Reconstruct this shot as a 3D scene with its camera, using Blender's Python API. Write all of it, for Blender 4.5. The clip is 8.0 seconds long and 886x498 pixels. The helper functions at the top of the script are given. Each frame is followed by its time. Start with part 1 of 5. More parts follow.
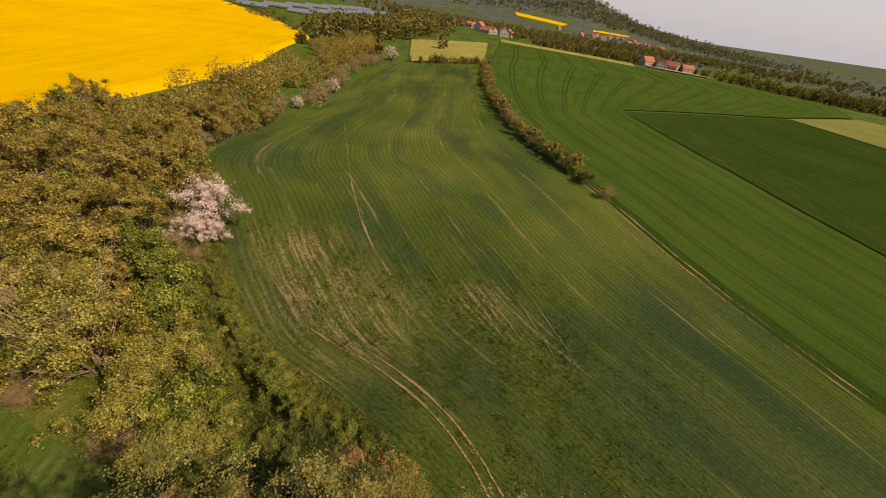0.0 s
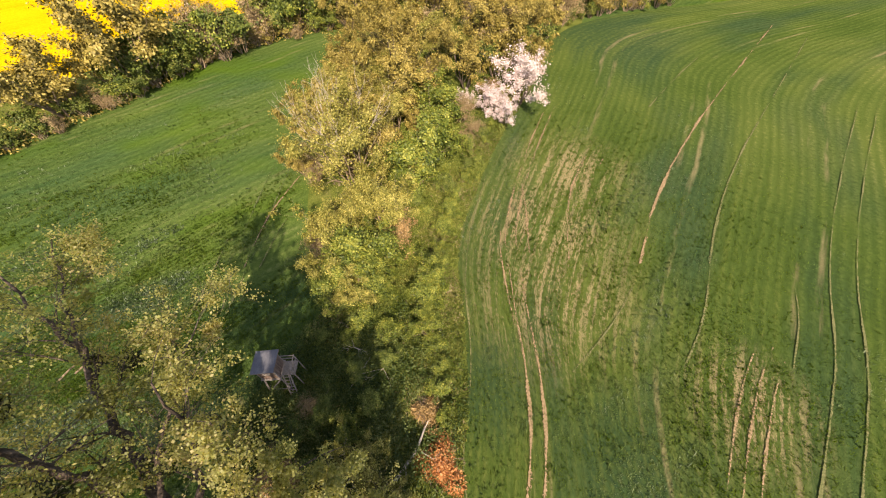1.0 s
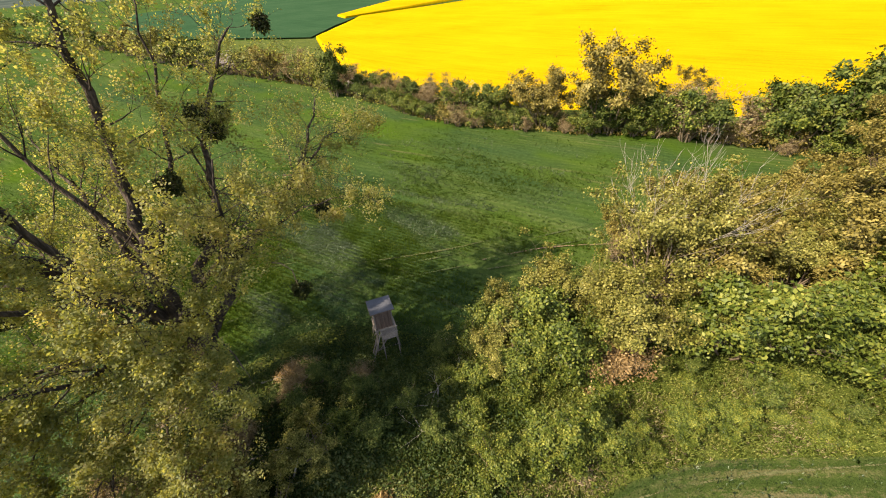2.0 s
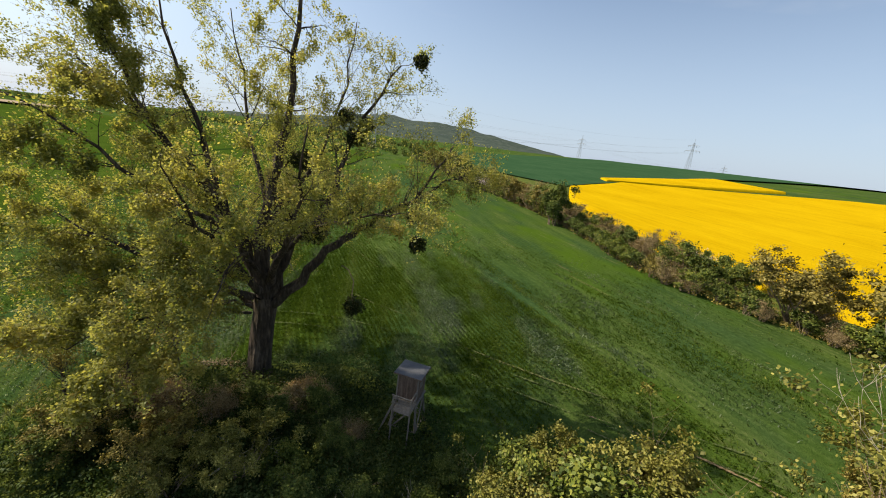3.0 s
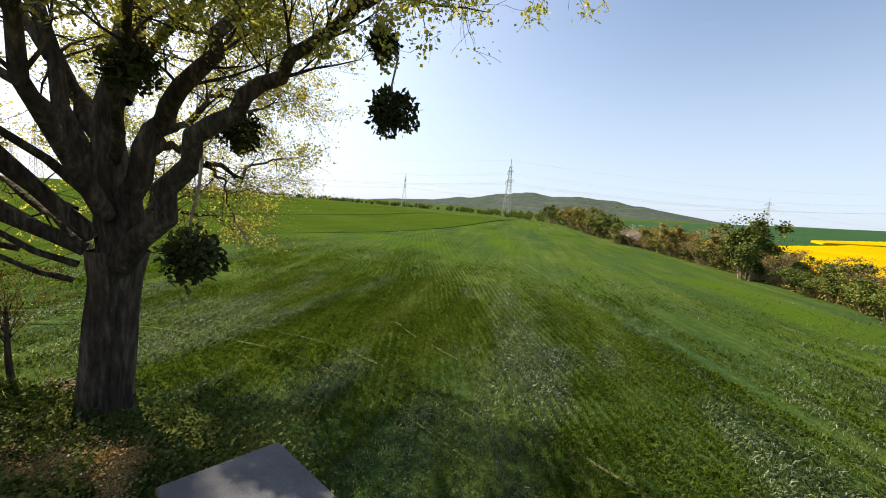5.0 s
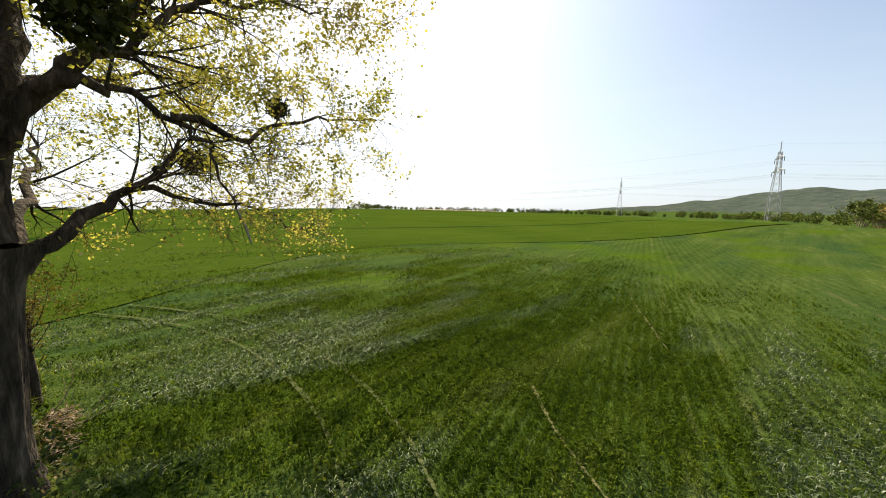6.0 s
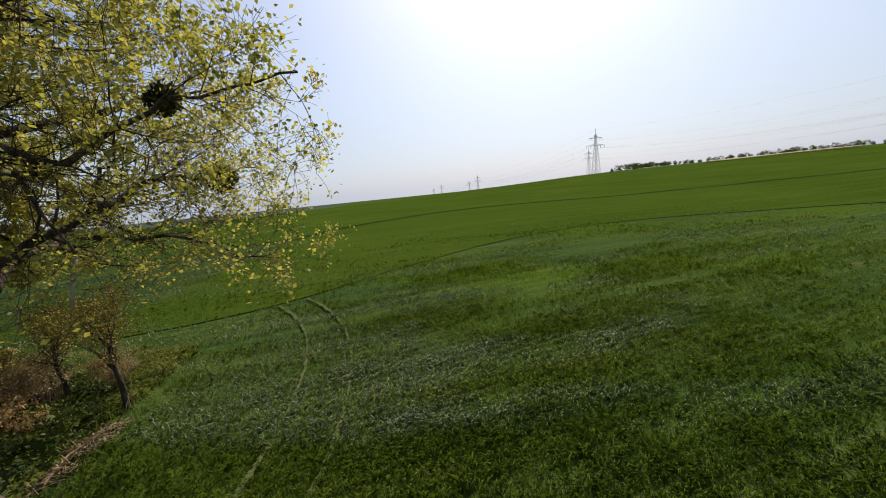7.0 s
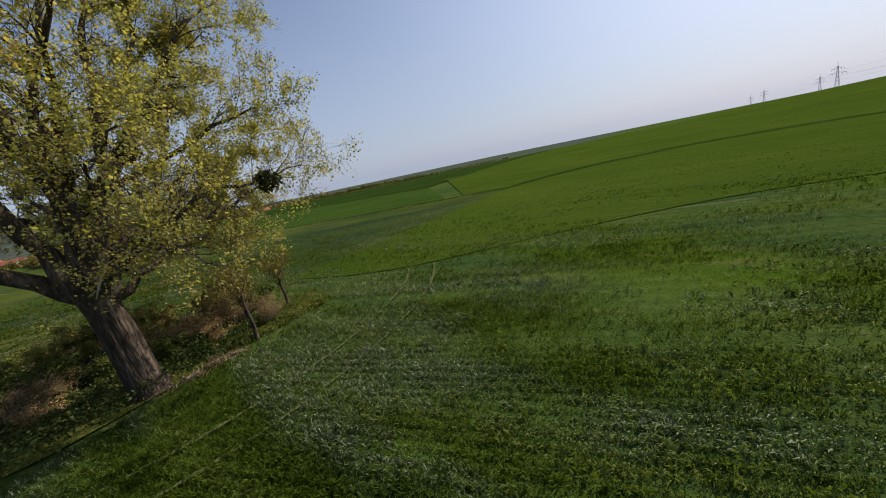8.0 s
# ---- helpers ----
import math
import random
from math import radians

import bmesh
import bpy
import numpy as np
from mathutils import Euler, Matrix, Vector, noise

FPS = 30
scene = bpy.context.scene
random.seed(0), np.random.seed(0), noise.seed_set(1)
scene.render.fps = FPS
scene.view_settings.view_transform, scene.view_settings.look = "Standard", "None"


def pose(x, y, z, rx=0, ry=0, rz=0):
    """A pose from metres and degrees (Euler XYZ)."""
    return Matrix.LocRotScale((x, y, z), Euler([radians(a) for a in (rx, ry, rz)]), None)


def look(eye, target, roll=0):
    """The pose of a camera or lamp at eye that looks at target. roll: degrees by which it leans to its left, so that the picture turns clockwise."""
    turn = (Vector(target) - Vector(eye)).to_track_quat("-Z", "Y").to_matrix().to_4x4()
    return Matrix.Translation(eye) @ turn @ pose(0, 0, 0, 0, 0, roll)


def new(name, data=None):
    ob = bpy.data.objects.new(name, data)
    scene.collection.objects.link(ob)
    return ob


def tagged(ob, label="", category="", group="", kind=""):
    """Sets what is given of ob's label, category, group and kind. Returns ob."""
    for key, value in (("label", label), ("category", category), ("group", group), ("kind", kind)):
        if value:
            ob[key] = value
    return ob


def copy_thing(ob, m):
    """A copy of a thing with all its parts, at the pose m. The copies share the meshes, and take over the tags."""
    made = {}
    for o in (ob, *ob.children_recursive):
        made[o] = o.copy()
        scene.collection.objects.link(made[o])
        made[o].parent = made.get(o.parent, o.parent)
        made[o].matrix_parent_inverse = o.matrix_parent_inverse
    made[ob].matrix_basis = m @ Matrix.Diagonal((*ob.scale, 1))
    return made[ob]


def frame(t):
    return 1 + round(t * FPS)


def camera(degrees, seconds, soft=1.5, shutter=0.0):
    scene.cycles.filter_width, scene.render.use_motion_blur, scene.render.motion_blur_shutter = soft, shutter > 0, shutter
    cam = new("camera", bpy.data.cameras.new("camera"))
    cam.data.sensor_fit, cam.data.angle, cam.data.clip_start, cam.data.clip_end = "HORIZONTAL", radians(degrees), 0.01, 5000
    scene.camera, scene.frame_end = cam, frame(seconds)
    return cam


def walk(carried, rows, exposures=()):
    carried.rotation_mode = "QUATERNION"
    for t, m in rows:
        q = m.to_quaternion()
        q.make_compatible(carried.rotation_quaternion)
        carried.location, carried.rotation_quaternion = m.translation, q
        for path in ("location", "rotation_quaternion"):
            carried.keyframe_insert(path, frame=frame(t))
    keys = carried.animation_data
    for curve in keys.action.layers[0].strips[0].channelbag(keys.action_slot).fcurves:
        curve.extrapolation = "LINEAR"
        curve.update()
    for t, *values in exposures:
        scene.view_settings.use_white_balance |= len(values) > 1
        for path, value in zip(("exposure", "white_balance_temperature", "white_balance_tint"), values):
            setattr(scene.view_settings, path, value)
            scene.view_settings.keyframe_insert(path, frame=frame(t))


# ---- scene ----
cam = camera(101.57, 8.0, soft=1.0)
PATH = [
    (0, (-0.400, -0.200, 27.700), (-0.280, 7.987, 21.960), 8.18),
    (0.2, (0.288, 1.851, 27.123), (-0.657, 9.438, 20.677), 8.17),
    (0.4, (0.930, 4.033, 26.556), (-1.166, 10.797, 19.495), 7.24),
    (0.6, (1.299, 6.244, 25.938), (-1.955, 11.951, 18.398), 5.13),
    (0.8, (1.292, 8.358, 25.215), (-3.040, 12.816, 17.382), 2.18),
    (1, (1.024, 10.318, 24.364), (-4.242, 13.300, 16.403), -0.96),
    (1.2, (0.620, 12.142, 23.355), (-5.359, 13.512, 15.458), -3.48),
    (1.4, (0.065, 13.882, 22.162), (-6.346, 13.463, 14.499), -5.78),
    (1.6, (-0.615, 15.565, 20.881), (-7.229, 13.365, 13.711), -6.65),
    (1.8, (-1.414, 17.110, 19.646), (-7.843, 13.156, 13.086), -5.48),
    (2, (-2.427, 18.398, 18.547), (-8.305, 12.835, 12.673), -3.14),
    (2.2, (-3.627, 19.374, 17.590), (-8.718, 12.516, 12.390), 0.26),
    (2.4, (-4.888, 20.024, 16.674), (-9.105, 12.167, 12.148), 3.08),
    (2.6, (-6.155, 20.376, 15.801), (-9.514, 11.787, 11.935), 5.15),
    (2.8, (-7.381, 20.437, 14.962), (-9.971, 11.343, 11.708), 6.60),
    (3, (-8.517, 20.215, 14.148), (-10.471, 10.792, 11.430), 7.56),
    (3.2, (-9.516, 19.716, 13.349), (-10.990, 10.092, 11.066), 8.15),
    (3.4, (-10.330, 18.948, 12.555), (-11.484, 9.213, 10.582), 8.53),
    (3.6, (-10.979, 17.971, 11.764), (-11.922, 8.174, 9.995), 8.40),
    (3.8, (-11.543, 16.896, 10.970), (-12.271, 7.063, 9.300), 8.17),
    (4, (-12.092, 15.749, 10.233), (-12.607, 5.875, 8.735), 8.00),
    (4.2, (-12.579, 14.484, 9.474), (-12.816, 4.579, 8.116), 7.46),
    (4.4, (-12.998, 13.083, 8.724), (-12.867, 3.165, 7.453), 6.71),
    (4.6, (-13.356, 11.533, 8.040), (-12.748, 1.626, 6.823), 6.01),
    (4.8, (-13.610, 9.894, 7.437), (-12.402, 0.035, 6.278), 5.49),
    (5, (-13.748, 8.250, 6.899), (-11.777, -1.493, 5.808), 4.98),
    (5.2, (-13.789, 6.578, 6.446), (-10.920, -2.946, 5.417), 4.46),
    (5.4, (-13.744, 4.855, 6.099), (-9.884, -4.317, 5.114), 3.91),
    (5.6, (-13.623, 3.058, 5.876), (-8.730, -5.610, 4.906), 3.30),
    (5.8, (-13.435, 1.162, 5.801), (-7.517, -6.837, 4.801), 2.61),
    (6, (-13.113, -0.838, 5.888), (-6.196, -7.979, 4.807), 1.78),
    (6.2, (-12.712, -2.748, 6.003), (-4.842, -8.806, 4.830), 0.28),
    (6.4, (-12.186, -4.671, 6.094), (-3.551, -9.546, 4.801), -1.34),
    (6.6, (-11.614, -6.539, 6.187), (-2.391, -10.128, 4.754), -2.83),
    (6.8, (-11.019, -8.319, 6.277), (-1.396, -10.527, 4.689), -4.16),
    (7, (-10.363, -10.045, 6.372), (-0.542, -10.838, 4.663), -5.61),
    (7.2, (-9.619, -11.740, 6.441), (0.182, -11.095, 4.565), -7.17),
    (7.4, (-8.775, -13.393, 6.514), (0.792, -11.302, 4.488), -8.63),
    (7.6, (-7.838, -15.008, 6.592), (1.281, -11.498, 4.462), -9.69),
    (7.8, (-6.723, -16.649, 6.654), (1.768, -11.856, 4.431), -10.73),
    (8, (-5.497, -18.295, 6.692), (2.163, -12.306, 4.356), -12.08),
]
# the clip's camera opens up over the shaded strip and closes down towards the sun; its white balance cools on the way
EXPOSURE = [(0.0, 0.06, 8600, 25), (0.5, 0.60, 7300, 22), (1.0, 1.10, 7000, 23), (1.5, 1.2, 7000, 21), (2.0, 0.85, 6800, 16), (3.3, 0.22, 6550, 9), (4.0, 0.32, 6600, 9), (4.7, 0.62, 6650, 12), (5.8, 0.64, 7250, 10), (6.5, 0.23, 6900, 11), (7.0, -0.05, 6600, 14), (7.5, -0.20, 6450, 16), (8.0, -0.20, 6400, 17)]
walk(cam, [(t, look(eye, target, roll)) for t, eye, target, roll in PATH], EXPOSURE)

# ---- light: a hazy spring afternoon, sun in the south-east ----
SUN_AZ, SUN_EL = 112.0, 45.0  # degrees clockwise from +y, degrees above the horizon
world = bpy.data.worlds.new("sky")
scene.world = world
world.use_nodes = True
wn = world.node_tree.nodes
sky = wn.new("ShaderNodeTexSky")
sky.sky_type = "NISHITA"
sky.sun_disc = False
sky.sun_elevation, sky.sun_rotation = radians(SUN_EL), radians(SUN_AZ)
sky.air_density, sky.dust_density, sky.ozone_density = 1.0, 1.1, 1.0
wn["Background"].inputs["Strength"].default_value = 0.106
veil = wn.new("ShaderNodeHueSaturation")  # thin high haze takes colour out of the sky
veil.inputs["Saturation"].default_value, veil.inputs["Value"].default_value = 1.0, 1.15
world.node_tree.links.new(sky.outputs["Color"], veil.inputs["Color"])
# white spring haze low over the horizon
place = wn.new("ShaderNodeTexCoord")
split = wn.new("ShaderNodeSeparateXYZ")
low = wn.new("ShaderNodeMapRange")
low.interpolation_type = "SMOOTHSTEP"
for key, value in (("From Min", -0.05), ("From Max", 0.55), ("To Min", 0.80), ("To Max", 0.0)):
    low.inputs[key].default_value = value
haze = wn.new("ShaderNodeMix")
haze.data_type = "RGBA"
haze.inputs[7].default_value = (4.35, 5.3, 6.7, 1)
wl = world.node_tree.links
wl.new(place.outputs["Generated"], split.inputs[0])
wl.new(split.outputs["Z"], low.inputs["Value"])
wl.new(low.outputs[0], haze.inputs[0])
wl.new(veil.outputs["Color"], haze.inputs[6])
sun = new("sun", bpy.data.lights.new("sun", "SUN"))
sun.data.energy, sun.data.angle, sun.data.color = 5.0, radians(0.6), (1.0, 0.91, 0.74)
_sa, _se = radians(SUN_AZ), radians(SUN_EL)
TO_SUN = Vector((math.sin(_sa) * math.cos(_se), math.cos(_sa) * math.cos(_se), math.sin(_se)))
sun.matrix_world = look(TO_SUN * 100, (0, 0, 0))
# the bright aureole that haze spreads round the sun
toward = wn.new("ShaderNodeVectorMath")
toward.operation = "DOT_PRODUCT"
toward.inputs[1].default_value = TO_SUN
wl.new(place.outputs["Generated"], toward.inputs[0])
rise = wn.new("ShaderNodeMath")
rise.operation, rise.use_clamp = "POWER", False
pos = wn.new("ShaderNodeClamp")
wl.new(toward.outputs["Value"], pos.inputs["Value"])
wl.new(pos.outputs[0], rise.inputs[0])
rise.inputs[1].default_value = 3.7
glow = wn.new("ShaderNodeMix")
glow.data_type, glow.blend_type = "RGBA", "ADD"
glow.inputs[7].default_value = (4.4, 4.3, 4.15, 1)
wl.new(rise.outputs[0], glow.inputs[0])
wl.new(haze.outputs[2], glow.inputs[6])
# thin streaks of cirrus
stretch = wn.new("ShaderNodeMapping")
stretch.inputs["Scale"].default_value = (1.2, 3.0, 9.0)
wl.new(place.outputs["Generated"], stretch.inputs["Vector"])
wisp = wn.new("ShaderNodeTexNoise")
wisp.inputs["Scale"].default_value, wisp.inputs["Detail"].default_value = 1.3, 6.0
wl.new(stretch.outputs[0], wisp.inputs["Vector"])
thin = wn.new("ShaderNodeMapRange")
for key, value in (("From Min", 0.60), ("From Max", 0.85), ("To Min", 0.0), ("To Max", 0.22)):
    thin.inputs[key].default_value = value
wl.new(wisp.outputs["Fac"], thin.inputs["Value"])
cirrus = wn.new("ShaderNodeMix")
cirrus.data_type = "RGBA"
cirrus.inputs[7].default_value = (6.2, 6.4, 6.7, 1)
wl.new(thin.outputs[0], cirrus.inputs[0])
wl.new(glow.outputs[2], cirrus.inputs[6])
wl.new(cirrus.outputs[2], wn["Background"].inputs["Color"])

# ---- materials ----
def node_material(name):
    m = bpy.data.materials.new(name)
    m.use_nodes = True
    t = m.node_tree
    t.nodes.clear()
    out = t.nodes.new("ShaderNodeOutputMaterial")
    return m, t, out


def put(t, kind, **values):
    n = t.nodes.new(kind)
    for key, value in values.items():
        n.inputs[key.replace("_", " ")].default_value = value
    return n


def noise_node(t, where, scale, detail=4.0, rough=0.6):
    n = put(t, "ShaderNodeTexNoise", Scale=scale, Detail=detail, Roughness=rough)
    if where is not None:
        t.links.new(where, n.inputs["Vector"])
    return n.outputs["Fac"]


def ramp(t, fac, stops):
    n = t.nodes.new("ShaderNodeValToRGB")
    e = n.color_ramp.elements
    while len(e) < len(stops):
        e.new(0.5)
    for el, (at, c) in zip(e, stops):
        el.position = at
        el.color = (*c, 1)
    t.links.new(fac, n.inputs["Fac"])
    return n.outputs["Color"]


def mixed(t, fac, a, b, how="MIX"):
    n = t.nodes.new("ShaderNodeMix")
    n.data_type, n.blend_type = "RGBA", how
    for key, v in (("Factor", fac), ("A", a), ("B", b)):
        sock = [s for s in n.inputs if s.name == key and (s.type == "RGBA" or (key == "Factor" and s.type == "VALUE"))][0]
        if isinstance(v, (int, float)):
            sock.default_value = v
        elif isinstance(v, tuple):
            sock.default_value = (*v, 1)
        else:
            t.links.new(v, sock)
    return [s for s in n.outputs if s.type == "RGBA"][0]


def calc(t, how, a, b=0.0, c=None):
    n = t.nodes.new("ShaderNodeMath")
    n.operation = how
    for sock, v in zip(n.inputs, (a, b, c)):
        if v is None:
            continue
        if isinstance(v, (int, float)):
            sock.default_value = v
        else:
            t.links.new(v, sock)
    return n.outputs[0]


def remap(t, v, a, b, c=0.0, d=1.0):
    n = put(t, "ShaderNodeMapRange", From_Min=a, From_Max=b, To_Min=c, To_Max=d)
    t.links.new(v, n.inputs["Value"])
    return n.outputs[0]


def where_node(t, kind="Object", scale=(1, 1, 1), turn=0.0):
    c = t.nodes.new("ShaderNodeTexCoord")
    m = put(t, "ShaderNodeMapping", Scale=scale, Rotation=(0, 0, turn))
    t.links.new(c.outputs[kind], m.inputs["Vector"])
    return m.outputs["Vector"]


def finish(t, out, colour, rough=0.8, bump=None, strength=0.3, dist=0.02, metal=0.0, spec=0.3):
    b = put(t, "ShaderNodeBsdfPrincipled", Roughness=rough, Metallic=metal)
    b.inputs["Specular IOR Level"].default_value = spec
    if isinstance(colour, tuple):
        b.inputs["Base Color"].default_value = (*colour, 1)
    else:
        t.links.new(colour, b.inputs["Base Color"])
    if bump is not None:
        n = put(t, "ShaderNodeBump", Strength=strength, Distance=dist)
        t.links.new(bump, n.inputs["Height"])
        t.links.new(n.outputs["Normal"], b.inputs["Normal"])
    t.links.new(b.outputs[0], out.inputs["Surface"])
    return b


def surface(name, stops, scale=3.0, fine=30.0, rough=0.85, strength=0.4, dist=0.02, stretch=(1, 1, 1), metal=0.0, spec=0.3):
    """A plain weathered surface: large stains and fine grain in one ramp, with relief."""
    m, t, out = node_material(name)
    w = where_node(t, scale=stretch)
    a = noise_node(t, w, scale, 5)
    b = noise_node(t, w, fine, 3)
    v = calc(t, "ADD", calc(t, "MULTIPLY", a, 0.6), calc(t, "MULTIPLY", b, 0.4))
    finish(t, out, ramp(t, v, stops), rough, b, strength, dist, metal, spec)
    return m


ROW_TURN = -math.atan2(0.26, 0.966)  # the drill rows run a little east of south


def leaf_material(name, stops, shine=0.35, gloss=0.08, clump=1.15, rows=False):
    """Leaves: every leaf its own tone, soft drifts of colour through the crown, light shining through."""
    m, t, out = node_material(name)
    g = t.nodes.new("ShaderNodeNewGeometry")
    w = where_node(t, "Object", (0.35, 0.03, 0.2), ROW_TURN) if rows else where_node(t)
    n = noise_node(t, w, 1.0 if rows else clump, 3)
    v = calc(t, "ADD", calc(t, "MULTIPLY", g.outputs["Random Per Island"], 0.5), calc(t, "MULTIPLY", remap(t, n, 0.34, 0.66), 0.5))
    col = ramp(t, v, stops)
    d = put(t, "ShaderNodeBsdfDiffuse")
    tr = put(t, "ShaderNodeBsdfTranslucent")
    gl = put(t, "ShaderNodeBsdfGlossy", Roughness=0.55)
    bright = mixed(t, 1.0, col, (1.0, 0.93, 0.48), "MULTIPLY")
    t.links.new(col, d.inputs["Color"])
    t.links.new(bright, tr.inputs["Color"])
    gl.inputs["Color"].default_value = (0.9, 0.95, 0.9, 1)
    a = put(t, "ShaderNodeMixShader", Fac=shine)
    t.links.new(d.outputs[0], a.inputs[1])
    t.links.new(tr.outputs[0], a.inputs[2])
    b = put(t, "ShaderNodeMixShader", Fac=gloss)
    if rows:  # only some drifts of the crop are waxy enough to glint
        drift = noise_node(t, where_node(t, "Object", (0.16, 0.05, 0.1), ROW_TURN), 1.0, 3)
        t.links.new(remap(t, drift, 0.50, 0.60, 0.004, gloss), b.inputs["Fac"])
    t.links.new(a.outputs[0], b.inputs[1])
    t.links.new(gl.outputs[0], b.inputs[2])
    t.links.new(b.outputs[0], out.inputs["Surface"])
    return m



def crop_material(name, stops, coords="Object", bare=0.0, patches=(), rows=1.0, fine=9.0, whole=False, comb=0.45, lush=(), light=None, soil_tone=((0.20, 0.145, 0.075), (0.42, 0.31, 0.17)), drift=None):
    """A young cereal crop: drill rows, drifts of tone along the rows, thin bare wheel marks and worn patches."""
    m, t, out = node_material(name)
    turn = ROW_TURN if coords == "Object" else 0.0
    w = where_node(t, coords, turn=turn)
    streak = where_node(t, coords, (0.55, 0.035, 0.3), turn)
    a = noise_node(t, streak, 1.0, 5, 0.6)
    big = noise_node(t, w, 0.035, 3)
    tuft = noise_node(t, w, fine, 4, 0.7)
    wob = noise_node(t, w, 0.25, 2)
    sep = t.nodes.new("ShaderNodeSeparateXYZ")
    t.links.new(w, sep.inputs[0])
    xx = calc(t, "ADD", sep.outputs[0], calc(t, "MULTIPLY", wob, 0.5))
    row = calc(t, "SINE", calc(t, "MULTIPLY", xx, 2 * math.pi / 0.9))
    v = calc(t, "ADD", calc(t, "MULTIPLY", a, comb), calc(t, "MULTIPLY", big, 0.93 - comb))
    v = calc(t, "SUBTRACT", calc(t, "ADD", v, calc(t, "MULTIPLY", tuft, 0.35)), 0.065)
    clod = noise_node(t, w, 2.4, 3, 0.65)
    v = calc(t, "ADD", v, calc(t, "MULTIPLY", calc(t, "SUBTRACT", clod, 0.5), 0.42))
    v = calc(t, "ADD", v, calc(t, "MULTIPLY", calc(t, "MULTIPLY", row, remap(t, clod, 0.35, 0.65)), 0.075 * rows))
    drill = noise_node(t, where_node(t, coords, (2.6, 0.05, 0.3), turn), 1.0, 4, 0.6)
    v = calc(t, "ADD", v, calc(t, "MULTIPLY", calc(t, "SUBTRACT", drill, 0.51), 0.60 * comb))
    col = ramp(t, v, stops)
    if drift:
        # broad drifts of thicker, bluish growth
        d = calc(t, "ADD", noise_node(t, where_node(t, coords, (0.10, 0.032, 0.1), turn), 1.0, 3, 0.5), calc(t, "MULTIPLY", tuft, 0.10))
        col = mixed(t, remap(t, d, 0.52, 0.70, 0.0, 0.62), col, mixed(t, remap(t, clod, 0.3, 0.7), tuple(c * 0.6 for c in drift), tuple(c * 1.5 for c in drift)))
    if light:
        # broad drifts of thinner, yellowish growth
        d = noise_node(t, where_node(t, coords, (0.085, 0.05, 0.1), turn + 0.6), 1.0, 3, 0.55)
        col = mixed(t, remap(t, d, 0.50, 0.66, 0.0, 0.75), col, light)
    for (px, py, pr) in lush:
        # where the crop stands thick and dark
        dist = t.nodes.new("ShaderNodeVectorMath")
        dist.operation = "DISTANCE"
        t.links.new(where_node(t, "Object"), dist.inputs[0])
        dist.inputs[1].default_value = (px, py, 0)
        ragged = calc(t, "ADD", dist.outputs["Value"], calc(t, "MULTIPLY", calc(t, "SUBTRACT", a, 0.5), pr * 1.6))
        col = mixed(t, calc(t, "MULTIPLY", remap(t, ragged, pr * 0.35, pr, 0.8, 0.0), remap(t, clod, 0.25, 0.6, 1.0, 0.45)), col, drift)
    if bare:
        # pairs of wheel marks, broken along their length, and worn soil where patches lie
        lane = calc(t, "PINGPONG", calc(t, "ADD", xx, 3.0), 6.0)
        wheel = calc(t, "ABSOLUTE", calc(t, "SUBTRACT", lane, 0.9))
        mark = remap(t, wheel, 0.12, 0.34, 1.0, 0.0)
        broken = remap(t, noise_node(t, where_node(t, coords, (0.4, 0.06, 0.3), turn), 1.0, 4, 0.7), 0.50, 0.64)
        if whole:
            mark, broken = remap(t, wheel, 0.25, 0.55, 1.0, 0.0), 1.0
        soil = ramp(t, tuft, [(0.3, soil_tone[0]), (0.7, soil_tone[1])])
        f = calc(t, "MULTIPLY", calc(t, "MULTIPLY", mark, broken), bare)
        for (px, py, pr) in patches:
            wo = where_node(t, "Object")
            dist = t.nodes.new("ShaderNodeVectorMath")
            dist.operation = "DISTANCE"
            t.links.new(wo, dist.inputs[0])
            dist.inputs[1].default_value = (px, py, 0)
            near = remap(t, dist.outputs["Value"], pr * 0.25, pr, 1.0, 0.0)
            thin = noise_node(t, where_node(t, coords, (1.7, 0.10, 0.3), turn), 1.0, 4, 0.6)
            speck = noise_node(t, where_node(t, coords, (4.2, 2.0, 1.0), turn), 1.0, 3, 0.7)
            scruff = calc(t, "ADD", calc(t, "MULTIPLY", thin, 0.46), calc(t, "ADD", calc(t, "MULTIPLY", speck, 0.36), calc(t, "MULTIPLY", tuft, 0.18)))
            worn = calc(t, "MULTIPLY", remap(t, scruff, 0.49, 0.56, 0.0, 0.62), near)
            f = calc(t, "MAXIMUM", f, worn)
        col = mixed(t, f, col, soil)
    height = calc(t, "ADD", calc(t, "MULTIPLY", tuft, 1.0), calc(t, "MULTIPLY", row, 0.15 * rows))
    finish(t, out, col, 0.95, height, 0.9, 0.12, spec=0.0)
    return m


